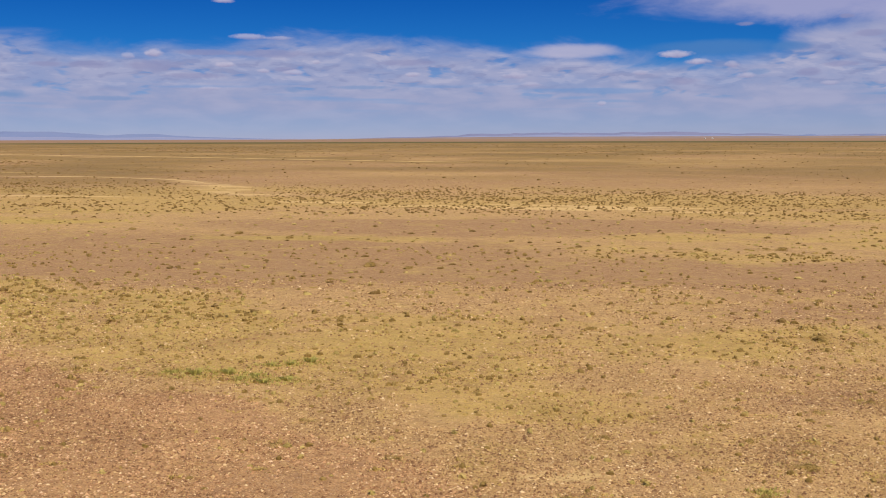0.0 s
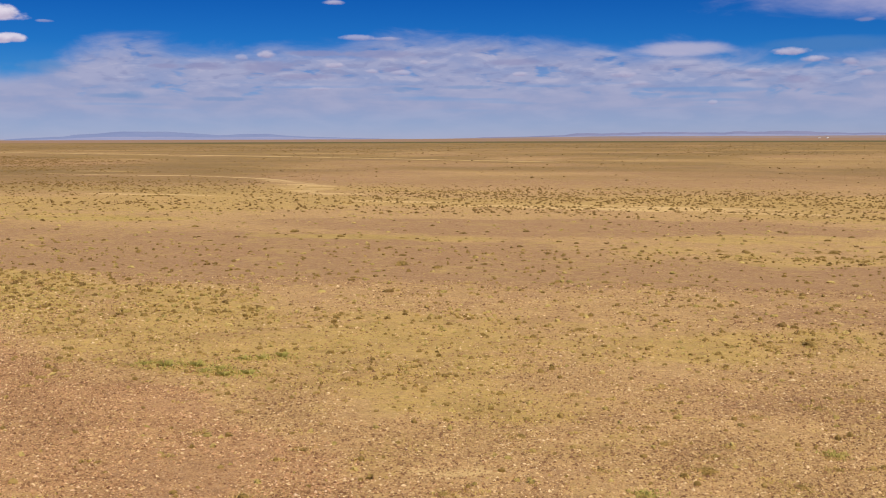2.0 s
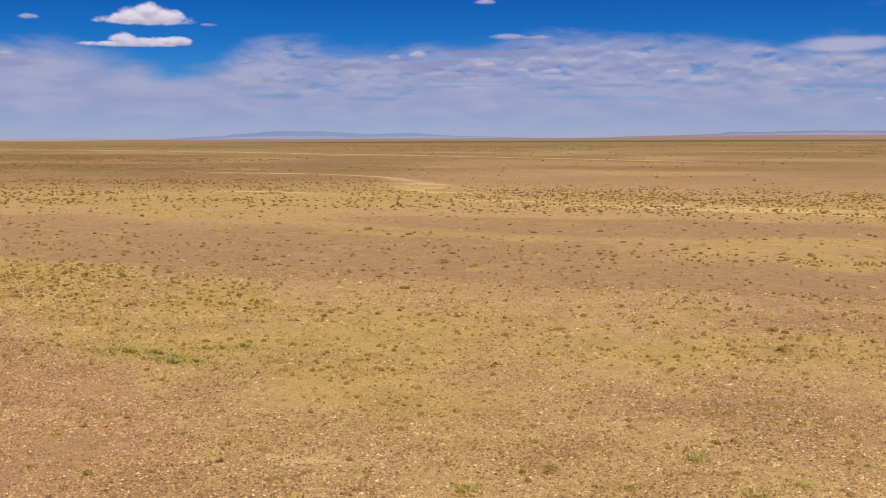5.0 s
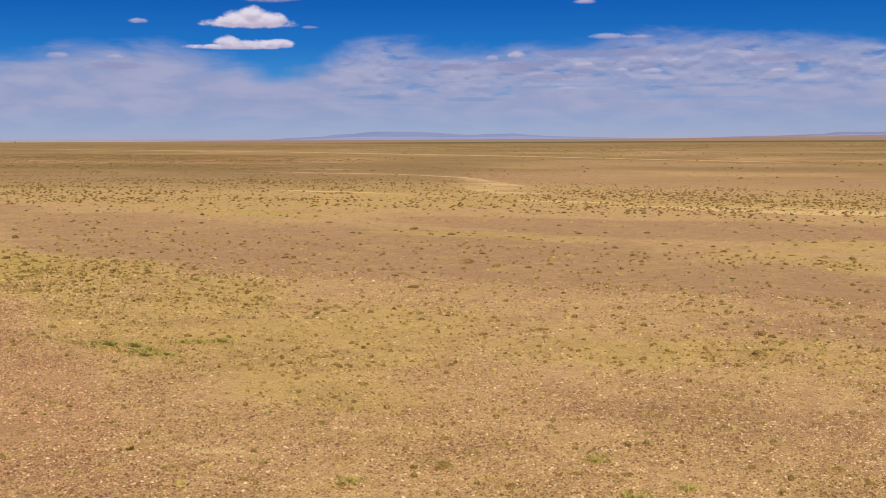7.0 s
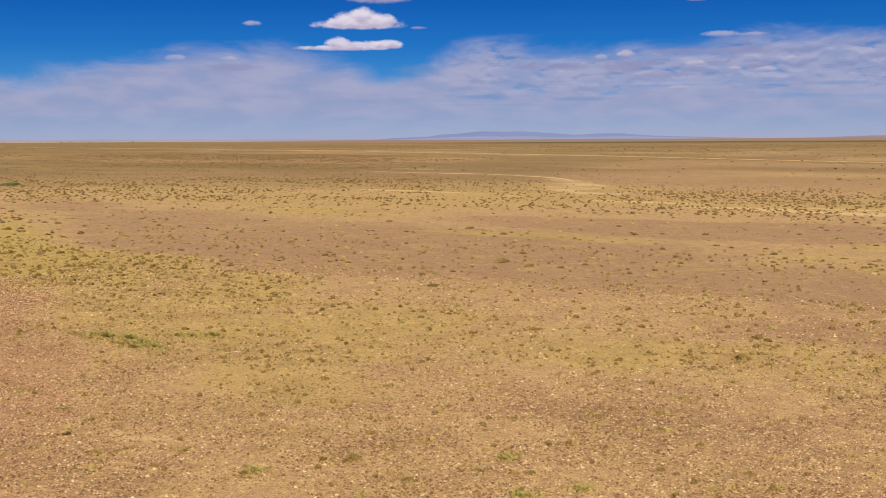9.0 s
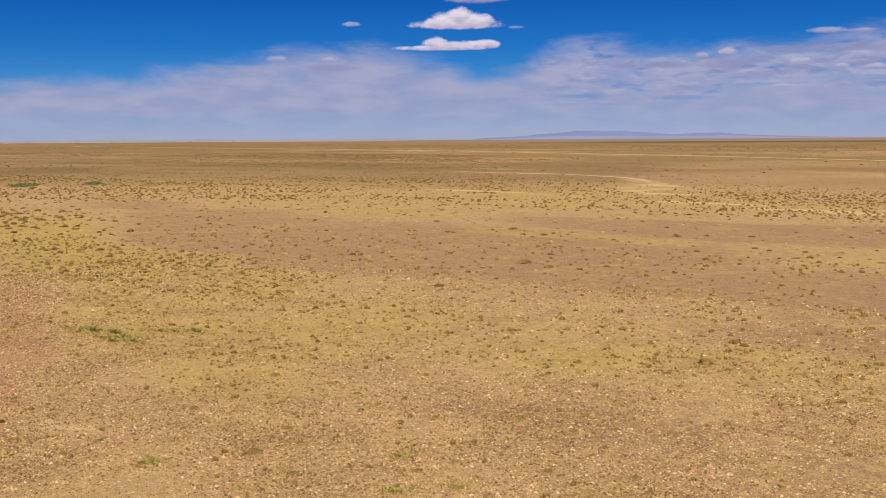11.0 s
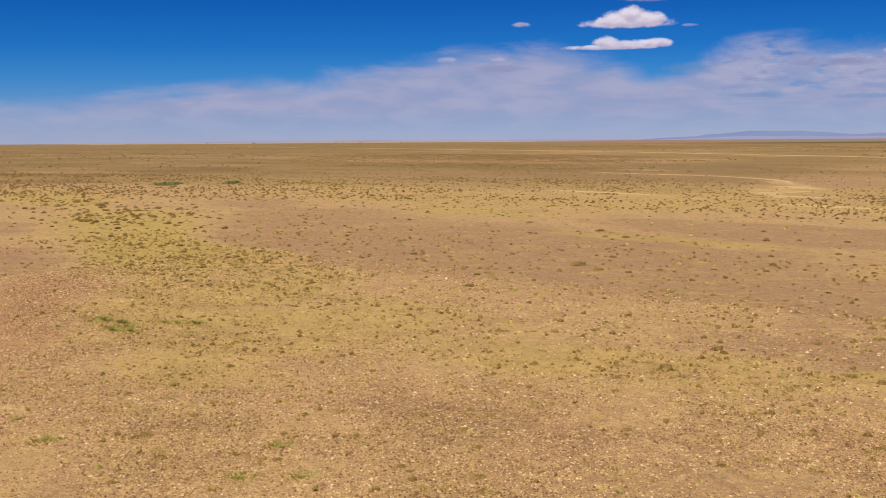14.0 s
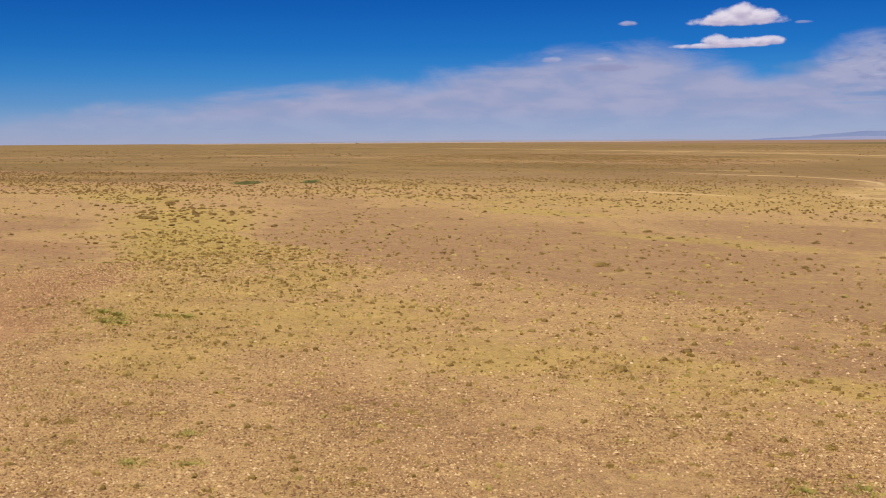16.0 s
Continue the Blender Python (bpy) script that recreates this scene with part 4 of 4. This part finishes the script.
def far_bush(az, r, wide, tall):
    place = np.array([[r * math.sin(radians(az)), r * math.cos(radians(az))]])
    at0 = on_land(place)
    v, f, _ = sprays(at0 * 0, np.array([wide]), np.array([tall]), 90, np.array([tall * 0.16]), 0.6, 0.0)
    bush = tagged(new("far_bush", mesh_of("far_bush", v, f, SCRUB, tone=np.zeros(len(v)))), "dark bush on the rim of the far plain", "bush", "bushes on the horizon")
    bush.matrix_basis = pose(*at0[0])


for az, wide, tall in ((-51.2, 9, 3.0), (-48.8, 7, 3.6), (-47.1, 8, 2.4), (-44.4, 5, 2.6), (-44.0, 6, 2.4), (-43.1, 6, 2.6), (-40.9, 2.2, 3.4), (-55.3, 8, 2.6), (-58.0, 10, 2.5)):
    far_bush(az, 2150.0, wide, tall)


def hut(x, y, wide, turn):
    """A small round white hut: wall, roof and door."""
    thing = tagged(new("hut"), "small round white hut far out on the plain", "hut", "white huts")
    thing.matrix_basis = pose(x, y, float(land(x, y)), 0, 0, turn)
    a = np.linspace(0, 2 * np.pi, 16, endpoint=False)
    ring = np.stack([np.cos(a), np.sin(a), 0 * a], 1) * (wide / 2, wide / 2, 1)
    i = np.arange(16)
    k = (i + 1) % 16
    wall = np.r_[ring, ring + (0, 0, 1.7)]
    new("wall", mesh_of("wall", wall, np.stack([i, k, 16 + k, 16 + i], 1), WHITE_FELT, True)).parent = thing
    roof = np.r_[ring * (1.04, 1.04, 1) + (0, 0, 1.68), ring * (0.2, 0.2, 1) + (0, 0, 2.7)]
    bm = bmesh.new()
    vs = [bm.verts.new(c) for c in roof]
    for p in range(16):
        q = (p + 1) % 16
        bm.faces.new((vs[p], vs[q], vs[16 + q], vs[16 + p]))
    bm.faces.new(vs[16:])
    me = bpy.data.meshes.new("roof")
    bm.to_mesh(me)
    bm.free()
    me.materials.append(WHITE_FELT)
    new("roof", me).parent = thing
    door = np.array([(-0.45, -0.06, 0), (0.45, -0.06, 0), (0.45, -0.06, 1.5), (-0.45, -0.06, 1.5), (-0.45, 0.1, 0), (0.45, 0.1, 0), (0.45, 0.1, 1.5), (-0.45, 0.1, 1.5)]) + (0, -wide / 2, 0)
    new("door", mesh_of("door", door, np.array([(0, 1, 2, 3), (4, 7, 6, 5), (0, 3, 7, 4), (1, 5, 6, 2), (3, 2, 6, 7)]), TWIG)).parent = thing


hut(648.0, 2560.0, 5.2, 10)
hut(632.0, 2570.0, 4.6, -20)

# loose stones
def stony(x, y):
    rim = y - (13.6 + 0.02 * (x - 4) ** 2)
    return smooth(rim, -0.6, 0.2) * (0.1 + 0.9 * smooth(rim, 21, 3))


xy = scatter(660000, (-20, 13, 30, 46), stony)
xy = xy[rng.uniform(0, 1, len(xy)) < 0.9 - 0.55 * cover(xy[:, 0], xy[:, 1])[0]]
n = len(xy)
rad = 0.010 + 0.011 * rng.uniform(0, 1, n) + 0.026 * rng.uniform(0, 1, n) ** 5
rad *= 1 + 0.5 * smooth(xy[:, 1], 24, 36)
knob = np.array([(1, 0, 0), (0, 1, 0), (-1, 0, 0), (0, -1, 0), (0.1, 0.1, 0.95)], float)
tri = np.array([(0, 1, 4), (1, 2, 4), (2, 3, 4), (3, 0, 4)])
turn = rng.uniform(0, 2 * np.pi, n)
c, s = np.cos(turn)[:, None], np.sin(turn)[:, None]
px = knob[None, :, 0] * rng.uniform(0.7, 1.5, (n, 5))
py = knob[None, :, 1] * rng.uniform(0.7, 1.3, (n, 5)) + 0.2 * rng.normal(0, 1, (n, 5))
v = np.stack([c * px - s * py, s * px + c * py, knob[None, :, 2] * rng.uniform(0.55, 1.1, (n, 5))], 2) * rad[:, None, None] + (on_land(xy) + (0, 0, 0.002))[:, None, :]
rusty = rng.uniform(0, 1, n) < 0.6 * smooth(cover(xy[:, 0], xy[:, 1])[1], 0.1, 0.9)
for pick_out, name, mat, words in ((~rusty, "gravel", STONE, "loose tan and pale gravel stones"), (rusty, "red_gravel", RED_STONE, "loose rusty red gravel stones")):
    many = int(pick_out.sum())
    f = (tri[None] + 5 * np.arange(many)[:, None, None]).reshape(-1, 3)
    stuff(name, v[pick_out].reshape(-1, 3), f, mat, rng.uniform(0, 1, many).repeat(5), words, "gravel")
